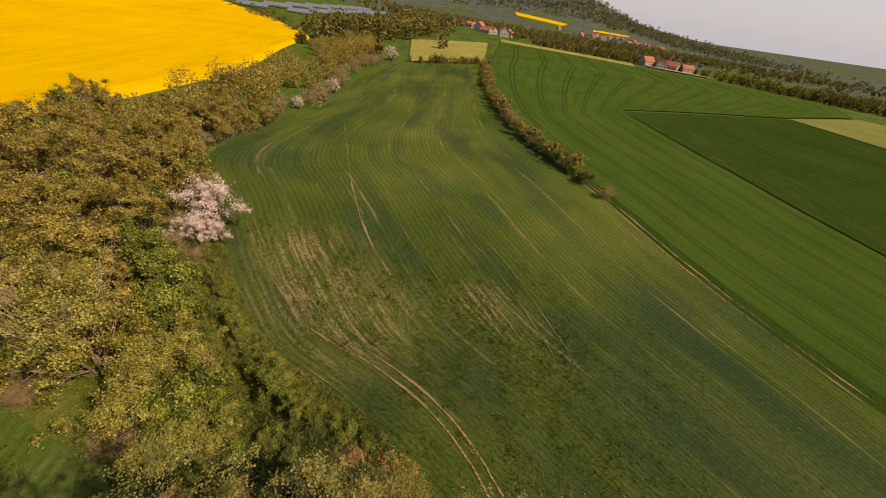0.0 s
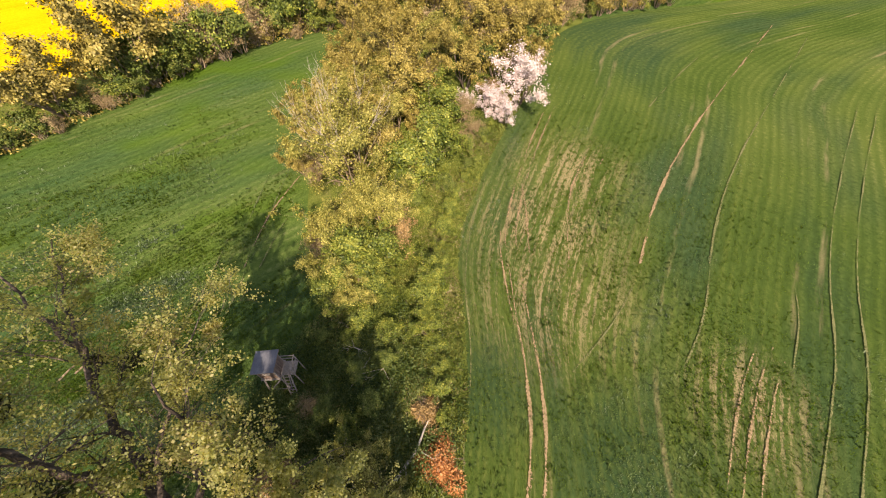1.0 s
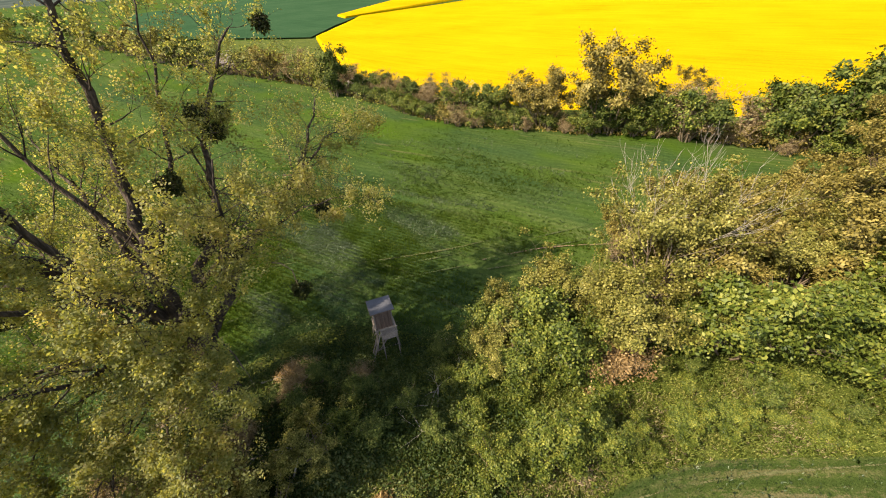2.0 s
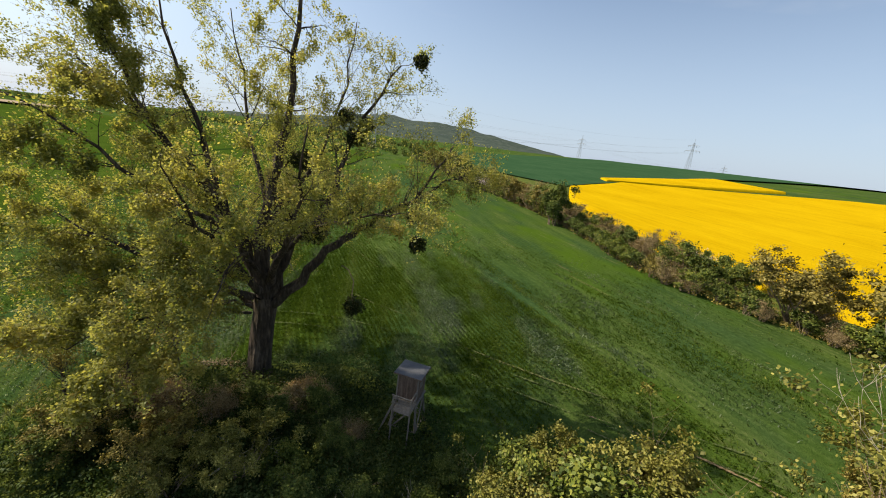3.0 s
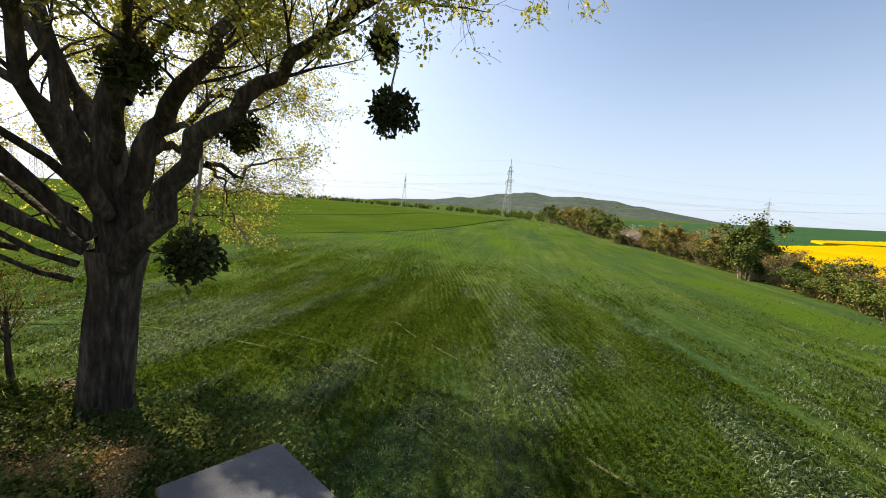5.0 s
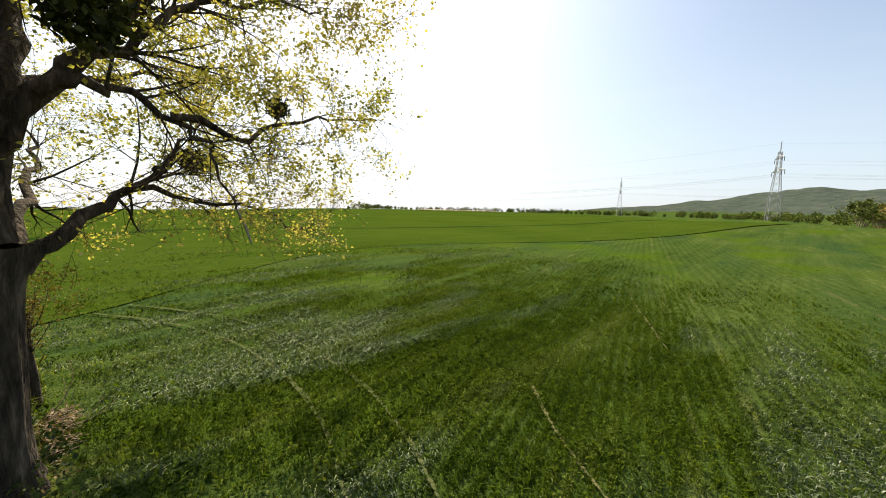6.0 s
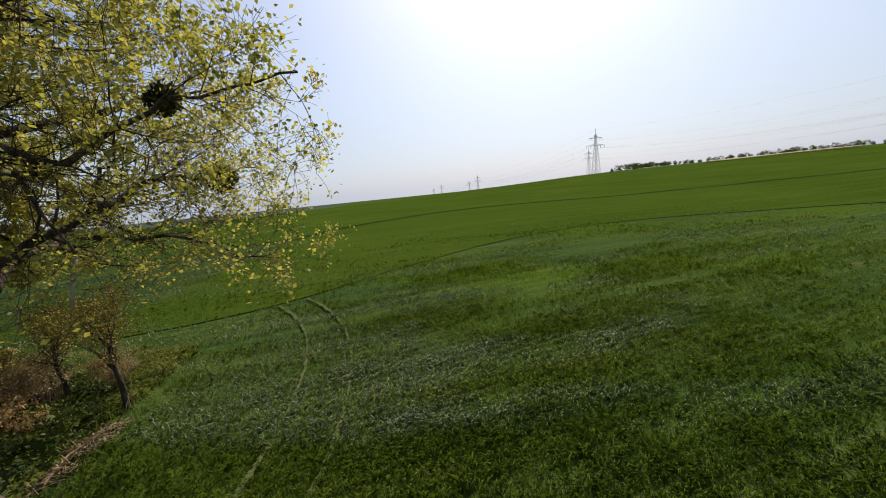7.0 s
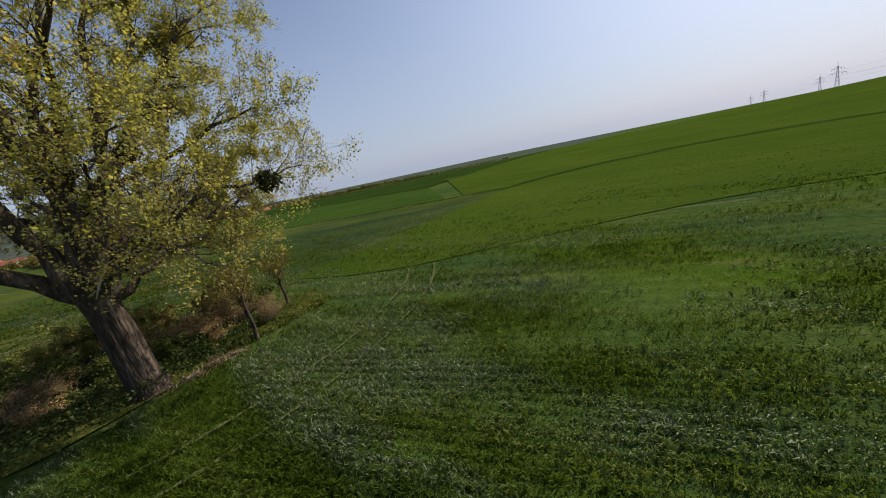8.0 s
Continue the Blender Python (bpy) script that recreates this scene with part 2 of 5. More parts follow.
M_WHEAT = crop_material("wheat", [(0.30, (0.023, 0.045, 0.011)), (0.5, (0.045, 0.077, 0.016)), (0.68, (0.074, 0.108, 0.025)), (0.85, (0.125, 0.145, 0.048))], bare=0.2, drift=(0.024, 0.056, 0.022), light=(0.058, 0.104, 0.007))
M_WHEAT_MAIN = crop_material("wheat_worn", [(0.30, (0.025, 0.044, 0.010)), (0.5, (0.046, 0.073, 0.014)), (0.68, (0.079, 0.102, 0.022)), (0.85, (0.14, 0.146, 0.045))], "UV", 0.35,
                             ((-12.5, 28.5, 9.5), (-7, 24.5, 8), (-17, 35, 8), (5.5, 30, 5)), rows=1.0, comb=0.24, drift=(0.018, 0.040, 0.020),
                             lush=((19, 19, 10), (32, 15, 14), (27, 30, 10), (4.5, 20.5, 6), (-4, 16.5, 4.5), (-38, 62, 12), (14, 27, 5)))
M_BRIGHT = crop_material("young_barley", [(0.30, (0.029, 0.055, 0.006)), (0.55, (0.044, 0.076, 0.009)), (0.8, (0.068, 0.100, 0.014))], rows=0.6, bare=0.10)
M_EAST = crop_material("east_barley", [(0.30, (0.020, 0.048, 0.009)), (0.55, (0.036, 0.072, 0.012)), (0.8, (0.060, 0.097, 0.018))], "UV", rows=0.6, bare=0.6, whole=True, soil_tone=((0.014, 0.026, 0.007), (0.030, 0.045, 0.012)))
M_DARK = crop_material("late_wheat", [(0.30, (0.012, 0.029, 0.006)), (0.55, (0.021, 0.044, 0.008)), (0.8, (0.037, 0.062, 0.012))], rows=0.6, bare=0.12)
M_PALE = crop_material("stubble_grass", [(0.30, (0.12, 0.13, 0.03)), (0.55, (0.20, 0.19, 0.05)), (0.8, (0.28, 0.25, 0.08))], rows=0.4)
M_FALLOW = crop_material("green_fallow", [(0.30, (0.075, 0.098, 0.024)), (0.55, (0.125, 0.142, 0.040)), (0.8, (0.18, 0.18, 0.062))], rows=0.4)
M_TEAL = crop_material("bluish_wheat", [(0.30, (0.024, 0.058, 0.024)), (0.55, (0.032, 0.075, 0.032)), (0.8, (0.05, 0.095, 0.042))], rows=0.4)
M_RAPE = crop_material("rapeseed_bloom", [(0.30, (0.31, 0.18, 0.002)), (0.5, (0.48, 0.295, 0.003)), (0.8, (0.58, 0.375, 0.005))], rows=0.4, fine=5.0, bare=0.55, soil_tone=((0.20, 0.14, 0.004), (0.30, 0.20, 0.006)))
M_VERGE = surface("verge_grass", [(0.3, (0.030, 0.046, 0.008)), (0.46, (0.075, 0.098, 0.016)), (0.62, (0.130, 0.142, 0.030)), (0.78, (0.23, 0.20, 0.07))], 0.5, 9.0, 0.95, 0.9, 0.15, spec=0.04)
M_BARK = surface("poplar_bark", [(0.32, (0.015, 0.011, 0.008)), (0.5, (0.066, 0.049, 0.034)), (0.68, (0.19, 0.145, 0.105))], 2.0, 8.0, 0.95, 1.0, 0.16, (1, 1, 0.22))
M_TWIG = surface("bare_twigs", [(0.3, (0.12, 0.085, 0.055)), (0.6, (0.28, 0.21, 0.13)), (0.8, (0.40, 0.32, 0.22))], 1.5, 12.0)
M_DEADWOOD = surface("bleached_wood", [(0.3, (0.27, 0.23, 0.17)), (0.6, (0.42, 0.37, 0.29)), (0.8, (0.56, 0.50, 0.41))], 2.0, 18.0)
M_LEAF_POPLAR = leaf_material("poplar_leaves", [(0.1, (0.195, 0.220, 0.058)), (0.45, (0.375, 0.385, 0.110)), (0.75, (0.505, 0.470, 0.160)), (0.95, (0.610, 0.500, 0.230))], 0.72, 0.02, 0.35)
M_LEAF_OLIVE = leaf_material("willow_leaves", [(0.1, (0.063, 0.050, 0.009)), (0.5, (0.215, 0.172, 0.032)), (0.9, (0.441, 0.345, 0.090))], 0.2, 0.018)
M_LEAF_GREEN = leaf_material("hawthorn_leaves", [(0.1, (0.027, 0.046, 0.006)), (0.5, (0.109, 0.140, 0.016)), (0.9, (0.302, 0.300, 0.048))], 0.18, 0.02)
M_LEAF_WILLOW = leaf_material("young_willow_leaves", [(0.1, (0.058, 0.062, 0.009)), (0.5, (0.200, 0.190, 0.032)), (0.9, (0.430, 0.375, 0.095))], 0.2, 0.018)
M_GRASS = leaf_material("rough_grass", [(0.1, (0.062, 0.095, 0.012)), (0.5, (0.160, 0.200, 0.028)), (0.9, (0.34, 0.325, 0.085))], 0.3, 0.015, 0.3)
M_LEAF_DARK = leaf_material("dark_hedge_leaves", [(0.1, (0.024, 0.042, 0.008)), (0.5, (0.085, 0.115, 0.018)), (0.9, (0.22, 0.23, 0.048))], 0.18, 0.014)
M_LEAF_BROWN = leaf_material("budding_twigs", [(0.1, (0.13, 0.090, 0.042)), (0.5, (0.27, 0.195, 0.095)), (0.9, (0.40, 0.32, 0.16))], 0.3, 0.008)
M_LEAF_ORANGE = leaf_material("withered_orange_leaves", [(0.1, (0.26, 0.105, 0.030)), (0.5, (0.52, 0.23, 0.075)), (0.9, (0.66, 0.36, 0.15))], 0.3, 0.02)
M_LEAF_RUST = leaf_material("withered_leaves", [(0.1, (0.19, 0.115, 0.040)), (0.5, (0.38, 0.250, 0.095)), (0.9, (0.54, 0.39, 0.18))], 0.3, 0.02)
M_BLOSSOM = leaf_material("cherry_blossom", [(0.1, (0.30, 0.215, 0.18)), (0.4, (0.56, 0.46, 0.42)), (0.9, (0.72, 0.64, 0.62))], 0.3, 0.0)
M_MISTLETOE = leaf_material("mistletoe_leaves", [(0.1, (0.015, 0.019, 0.005)), (0.6, (0.042, 0.051, 0.012)), (0.9, (0.083, 0.093, 0.022))], 0.2, 0.015)
# pale top stops: part of the blades' sheen is painted into their colour
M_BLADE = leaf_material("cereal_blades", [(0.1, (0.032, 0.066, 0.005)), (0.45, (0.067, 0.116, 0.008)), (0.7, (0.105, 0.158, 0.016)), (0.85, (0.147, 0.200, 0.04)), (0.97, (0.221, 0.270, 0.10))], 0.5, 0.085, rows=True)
M_WEED = leaf_material("nettles", [(0.1, (0.018, 0.034, 0.008)), (0.5, (0.052, 0.082, 0.016)), (0.9, (0.17, 0.19, 0.058))], 0.25, 0.012, 0.3)
M_DRYGRASS = leaf_material("dry_grass", [(0.1, (0.18, 0.13, 0.06)), (0.5, (0.34, 0.26, 0.13)), (0.9, (0.50, 0.42, 0.25))], 0.25, 0.02, 0.3)
M_WOODS = leaf_material("far_woods", [(0.1, (0.055, 0.060, 0.018)), (0.5, (0.125, 0.115, 0.034)), (0.9, (0.22, 0.185, 0.060))], 0.2, 0.0, 0.02)
# greyer and flatter than far_woods: distance haze is put into the leaf colour
M_HILLWOODS = leaf_material("hazed_hill_woods", [(0.1, (0.070, 0.084, 0.050)), (0.5, (0.115, 0.125, 0.072)), (0.9, (0.17, 0.165, 0.095))], 0.2, 0.0, 0.006)
M_PLANK = surface("weathered_planks", [(0.3, (0.060, 0.038, 0.027)), (0.5, (0.135, 0.090, 0.064)), (0.7, (0.25, 0.185, 0.138))], 2.0, 25.0, 0.9, 0.5, 0.01, (6, 6, 0.6))
M_PALEWOOD = surface("bleached_frame_wood", [(0.3, (0.12, 0.10, 0.08)), (0.55, (0.215, 0.185, 0.15)), (0.75, (0.33, 0.29, 0.245))], 3.0, 22.0, 0.9, 0.4, 0.01, (3, 3, 1))
M_FELT = surface("roofing_felt", [(0.3, (0.045, 0.046, 0.052)), (0.5, (0.085, 0.086, 0.094)), (0.7, (0.14, 0.14, 0.145))], 1.6, 40.0, 0.7, 0.3, 0.008, spec=0.3)
M_STEEL = surface("galvanised_steel", [(0.3, (0.22, 0.23, 0.24)), (0.7, (0.36, 0.37, 0.38))], 0.4, 3.0, 0.6, 0.1, 0.01, metal=0.4)
M_SOIL = surface("bare_soil", [(0.3, (0.17, 0.115, 0.06)), (0.5, (0.30, 0.22, 0.12)), (0.7, (0.43, 0.33, 0.19))], 0.8, 12.0, 0.95, 0.7, 0.05)
M_PLASTER = surface("house_plaster", [(0.3, (0.24, 0.225, 0.20)), (0.7, (0.36, 0.34, 0.31))], 0.3, 3.0, 0.9, 0.1)
M_TILES = surface("roof_tiles", [(0.3, (0.22, 0.07, 0.04)), (0.7, (0.38, 0.14, 0.08))], 0.5, 4.0, 0.9, 0.3)
M_GLASS = surface("dark_window", [(0.3, (0.02, 0.022, 0.025)), (0.7, (0.04, 0.042, 0.045))], 0.5, 3.0, 0.15, 0.0, spec=0.5)
M_PANEL = surface("solar_panel", [(0.3, (0.10, 0.12, 0.16)), (0.7, (0.17, 0.19, 0.24))], 0.2, 2.0, 0.25, 0.0, spec=0.6)


def worn_material(name, stops, share=0.5):
    """Wheel-worn ground that fades raggedly into the crop at both edges and along its length."""
    m, t, out = node_material(name)
    w = where_node(t)
    fine = noise_node(t, w, 7.0, 4, 0.7)
    along_it = noise_node(t, where_node(t, "UV", (1.0, 0.16, 1)), 1.0, 3, 0.6)
    sep = t.nodes.new("ShaderNodeSeparateXYZ")
    t.links.new(where_node(t, "UV"), sep.inputs[0])
    across = calc(t, "ABSOLUTE", calc(t, "SUBTRACT", sep.outputs[0], 0.5))
    v = calc(t, "SUBTRACT", calc(t, "ADD", calc(t, "MULTIPLY", fine, 0.9), calc(t, "SUBTRACT", calc(t, "MULTIPLY", along_it, 1.9), 0.5)), calc(t, "MULTIPLY", across, 1.5))
    cover = remap(t, v, 0.80 - 0.5 * share, 0.92 - 0.5 * share)
    b = finish(t, out, ramp(t, fine, stops), 0.95, fine, 0.6, 0.05, spec=0.0)
    clear = put(t, "ShaderNodeBsdfTransparent")
    mix = t.nodes.new("ShaderNodeMixShader")
    t.links.new(cover, mix.inputs[0])
    t.links.new(clear.outputs[0], mix.inputs[1])
    t.links.new(b.outputs[0], mix.inputs[2])
    t.links.new(mix.outputs[0], out.inputs["Surface"])
    return m


M_WORN = worn_material("worn_soil", [(0.3, (0.11, 0.080, 0.040)), (0.5, (0.19, 0.135, 0.070)), (0.7, (0.28, 0.205, 0.115))], 0.13)
M_WORN_PALE = worn_material("worn_pale_crop", [(0.3, (0.060, 0.074, 0.025)), (0.5, (0.10, 0.105, 0.040)), (0.7, (0.165, 0.150, 0.070))], 0.19)


M_WORN_FAINT = worn_material("trodden_green_crop", [(0.3, (0.042, 0.066, 0.020)), (0.5, (0.072, 0.090, 0.032)), (0.7, (0.12, 0.125, 0.055))], 0.06)


def hazed_woods_on_hills(m):
    """Woods on the climbing far hills, with distance haze painted into their grey-green."""
    t = m.node_tree
    b = [n for n in t.nodes if n.type == "BSDF_PRINCIPLED"][0]
    old = b.inputs["Base Color"].links[0].from_socket
    sep = t.nodes.new("ShaderNodeSeparateXYZ")
    w = where_node(t)
    t.links.new(w, sep.inputs[0])
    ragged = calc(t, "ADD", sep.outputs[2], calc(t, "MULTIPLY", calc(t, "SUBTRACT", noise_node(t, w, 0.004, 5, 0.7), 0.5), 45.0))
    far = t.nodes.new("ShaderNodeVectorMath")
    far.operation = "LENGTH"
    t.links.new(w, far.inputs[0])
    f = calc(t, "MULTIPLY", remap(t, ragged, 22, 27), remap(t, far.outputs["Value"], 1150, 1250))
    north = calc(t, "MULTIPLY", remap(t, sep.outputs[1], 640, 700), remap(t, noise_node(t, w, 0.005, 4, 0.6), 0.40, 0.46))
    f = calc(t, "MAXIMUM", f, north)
    # greens greyed and blued: the haze of distance is in the colour
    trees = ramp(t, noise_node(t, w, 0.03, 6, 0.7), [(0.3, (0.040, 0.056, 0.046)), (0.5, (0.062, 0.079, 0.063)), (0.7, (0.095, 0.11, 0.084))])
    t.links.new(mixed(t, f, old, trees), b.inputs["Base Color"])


hazed_woods_on_hills(M_WHEAT)

# ---- the lie of the land ----
def smooth(a, b, v):
    k = min(max((v - a) / (b - a), 0.0), 1.0)
    return k * k * (3 - 2 * k)


def bump_at(x, y, cx, cy, rx, ry, turn):
    c, s = math.cos(turn), math.sin(turn)
    u, v = ((x - cx) * c + (y - cy) * s) / rx, ((y - cy) * c - (x - cx) * s) / ry
    return math.exp(-(u * u + v * v))


def land(x, y):
    """Height of the ground: flat fields, a rise to the west and south-west, falling away to the north-east, wooded hills far off."""
    z = 0.35 * noise.noise((x / 60, y / 60, 3.1)) * smooth(40, 160, math.hypot(x, y))
    west = -x - 60 + 0.25 * max(-y, 0)
    z += 27 * smooth(0, 640, west) - 14 * smooth(700, 1600, west)
    z += 5 * smooth(60, 330, -y) * smooth(-400, 0, x) * (1 - smooth(300, 900, x))
    z -= 30 * smooth(120, 900, 0.75 * x + 0.66 * y)
    hills = 86 * bump_at(x, y, 60, -2150, 620, 420, 0.06) + 60 * bump_at(x, y, -420, -1800, 420, 300, -0.25) + 30 * bump_at(x, y, 800, -2500, 500, 420, 0.2)
    z += hills * (1 + 0.42 * noise.noise((x / 230, y / 230, 5.0)) + 0.16 * noise.noise((x / 80, y / 80, 2.0)))
    z += 2.2 * bump_at(x, y, -36, -165, 55, 70, 0.0)
    z += 175 * bump_at(x, y, 250, 2900, 950, 700, -0.35)
    z += 90 * bump_at(x, y, -1100, 2500, 1200, 500, 0.2)
    z += 22 * bump_at(x, y, 1900, 2500, 1000, 420, -0.5)
    z -= 52 * smooth(800, 2600, 0.8 * x + 0.6 * y) * smooth(0, 500, x - 0.35 * y + 350)
    z += 0.10 * noise.noise((x / 7, y / 7, 0.4)) * (1 - smooth(60, 200, math.hypot(x, y)))
    return z


def grown(name, verts, faces, material, uvs=None, smooth_shade=True):
    me = bpy.data.meshes.new(name)
    me.from_pydata(verts, [], faces)
    if uvs is not None:
        layer = me.uv_layers.new(name="UVMap")
        idx = np.empty(len(me.loops), dtype=np.int32)
        me.loops.foreach_get("vertex_index", idx)
        layer.data.foreach_set("uv", np.asarray(uvs, dtype=np.float32)[idx].ravel())
    if smooth_shade:
        me.polygons.foreach_set("use_smooth", np.ones(len(me.polygons), dtype=bool))
    me.materials.append(material)
    return me


def sheet(name, us, vs, place, material, uv=None):
    """A grid of points place(u, v) as one mesh."""
    nu, nv = len(us), len(vs)
    verts = [place(u, v) for u in us for v in vs]
    faces = [(i * nv + j, (i + 1) * nv + j, (i + 1) * nv + j + 1, i * nv + j + 1) for i in range(nu - 1) for j in range(nv - 1)]
    uvs = [uv(u, v) for u in us for v in vs] if uv else None
    return new(name, grown(name, verts, faces, material, uvs))


_k = np.linspace(-1, 1, 231)
AXIS = np.sinh(_k * 6.2) / math.sinh(6.2) * 4600
ground = sheet("ground", AXIS, AXIS, lambda x, y: (x, y, land(x, y)), M_WHEAT)
tagged(ground, "green sheet of young wheat fields rolling to the horizon", "ground", kind="structure")


def along(points, k):
    """The point at the share k of a line's length."""
    steps = [math.dist(a, b) for a, b in zip(points, points[1:])]
    left = k * sum(steps)
    for a, b, s in zip(points, points[1:], steps):
        if left <= s:
            f = left / s
            return (a[0] + (b[0] - a[0]) * f, a[1] + (b[1] - a[1]) * f)
        left -= s
    return points[-1]


def length(points):
    return sum(math.dist(a, b) for a, b in zip(points, points[1:]))


def rounded(points, rounds=2):
    for _ in range(rounds):
        out = [points[0]]
        for a, b in zip(points, points[1:]):
            out += [(a[0] * 0.75 + b[0] * 0.25, a[1] * 0.75 + b[1] * 0.25), (a[0] * 0.25 + b[0] * 0.75, a[1] * 0.25 + b[1] * 0.75)]
        points = out + [points[-1]]
    return points


def field(name, side_a, side_b, material, label, lift=0.06, nu=30, nv=60, category="field"):
    """A field between two border lines that run the same way; its rows follow the borders."""
    la, lb = length(side_a), length(side_b)
    wide = math.dist(along(side_a, 0.4), along(side_b, 0.4))

    def place(u, v):
        a, b = along(side_a, v), along(side_b, v)
        x, y = a[0] + (b[0] - a[0]) * u, a[1] + (b[1] - a[1]) * u
        far = math.hypot(x, y)
        return (x, y, land(x, y) + lift + 0.0022 * max(far - 60, 0))

    ob = sheet(name, np.linspace(0, 1, nu), np.linspace(0, 1, nv), place, material, lambda u, v: (u * wide, v * (la + lb) / 2))
    return tagged(ob, label, category, kind="structure")


# border lines, metres
STRIP_EAST = rounded([(7, 7.5), (0.6, 11.2), (-4, 14.9), (-8.9, 17.6), (-14.7, 20.4), (-19, 25), (-25.6, 33), (-30, 40), (-36, 48), (-43, 56), (-42.5, 70), (-36, 89), (-34, 110), (-37, 145), (-31, 172)])
LANE = rounded([(49, 9), (44, 21.8), (38.4, 33.6), (34.2, 44.5), (29.3, 62), (24, 77), (20.5, 85), (14, 104), (9.3, 150), (11, 215)])
STRIP_WEST = rounded([(-9, -1.2), (-12.6, 3), (-15, 8.6), (-22, 8.2), (-29, 9.8), (-40, 16), (-50, 24), (-57, 30)])
HEDGE_WEST = rounded([(-31, -200), (-44, -110), (-51, -67), (-49.5, -42), (-46, -24), (-50, -12), (-56, 1), (-61.5, 10), (-61, 26), (-57, 32)])
RAPE_EAST = rounded([(-99, -141), (-72, -92), (-63, -60), (-60, -30), (-64, -10), (-71, 4), (-77, 20), (-78, 60), (-72, 96), (-70, 130), (-80, 176), (-82, 214)])

field("field_wheat_north", STRIP_EAST, LANE, M_WHEAT_MAIN, "young wheat field with worn pale wheel marks and bare patches", 0.05, 60, 130)
field("verge", [(a[0] + 0.0, a[1]) for a in STRIP_EAST[: len(STRIP_EAST) * 2 // 3]],
      rounded([(2, 0.5), (-2, -0.3), (-8, -0.8), (-11.8, 3.6), (-14.2, 9.6), (-22, 10), (-29, 12), (-39, 18.5), (-48.5, 27), (-61, 35), (-78, 62), (-72, 96)]),
      M_VERGE, "rough grassy verge under the hedge strip", 0.08, 24, 90, "verge")
field("verge_west", [(x - 3.0, y) for x, y in HEDGE_WEST], [p for p in RAPE_EAST if p[1] < 45], M_VERGE, "rough grass under the western hedge", 0.08, 12, 60, "verge")
field("verge_lane", [(a[0] - 0.2, a[1]) for a in LANE], [(a[0] + 2.6, a[1]) for a in LANE], M_DARK, "grassy lane verge between two fields", 0.09, 6, 90, "verge")
NEAR_LANE = [p for p in LANE if p[1] < 84]
field("field_green_corner", [(51.2, 9.3), (48.6, 17)], [(230, 0), (235, 160)], M_BRIGHT, "bright green barley beyond the lane", 0.11, 30, 30)
field("field_wheat_east", [(a[0] + 2.6, a[1]) for a in LANE if a[1] > 17] + [(30, 375)], [(76, 46), (71.8, 66), (68.5, 87), (64.5, 108), (59, 141), (135, 260), (153, 380)], M_EAST, "bright green barley field beyond the lane", 0.10, 40, 60)
field("field_wheat_far_east", [(77, 47), (72.5, 66), (69.2, 87), (65.2, 108), (59.5, 140)], [(235, 60), (200, 105), (163, 140), (158, 160), (153, 182)], M_DARK, "dark green wheat field", 0.12)
field("field_pale_east", [(164, 142), (154, 184)], [(300, 190), (240, 238)], M_FALLOW, "pale straw-green fallow field", 0.16, 20, 20)
field("field_wheat_upper_east", [(60, 143), (136, 262), (155, 382)], [(152, 185), (238, 240), (300, 330)], M_EAST, "green barley field on the plain", 0.14)
field("field_yellowish", [(-37, 276), (-26, 186)], [(17, 341), (10, 214)], M_PALE, "yellowish-green meadow behind the wheat", 0.12, 20, 20)
field("field_straw_north", [(30, 378), (34, 420)], [(153, 372), (170, 425)], M_PALE, "straw-coloured field far off", 0.2, 20, 10)
field("field_brown_north", [(195, 430), (190, 455)], [(262, 428), (262, 455)], M_SOIL, "ploughed brown field far off", 0.2, 12, 6)
field("field_bluish_south", rounded([(-99, -145), (-152, -191), (-420, -330)]), [(-40, -215), (-110, -470), (-560, -720)], M_TEAL, "bluish green wheat field behind the rapeseed", 0.3)
field("field_green_crest", [(-156, -206), (-330, -290), (-700, -330)], [(-380, -560), (-600, -560), (-1000, -500)], M_TEAL, "bluish green field on the crest", 0.6)
EDGE_A = rounded([(9.2, 9), (9.8, 5), (11, 1.5), (12.8, -2), (17, -6.5), (22, -12), (28, -20), (31.5, -30), (31, -44), (14, -82), (4, -130), (-12, -220)])
LANE_SOUTH = rounded([(49, 9), (60, 4), (71, -7), (79, -22), (79, -38), (70, -60), (54, -130), (40, -240)])
field("field_bright_south", EDGE_A, LANE_SOUTH, M_BRIGHT, "bright green barley field south and east of the tree", 0.06, 50, 80)
field("furrow", LANE_SOUTH, [(x + 3.2, y + 0.9) for x, y in LANE_SOUTH], M_DARK, "dark furrow between two fields", 0.07, 3, 80, "furrow")
field("field_green_beyond", [(x + 3.2, y + 0.9) for x, y in LANE_SOUTH], [(230, 0), (330, -20), (400, -90), (330, -200), (120, -300)], M_BRIGHT, "green barley field towards the skyline", 0.10, 40, 60)
TRACK = rounded([(-34, 12.6), (-29.5, 9.5), (-23.3, 6.0), (-16.6, 1.4), (-13.2, -1.0), (-8, -4.2), (-2.5, -5.8), (3.7, -5.5), (9, -3.6), (12, -1.4)])
field("field_rust_south", [(250, -255), (190, -300)], [(300, -275), (230, -330)], M_SOIL, "reddish bare field far off", 0.6, 10, 10)


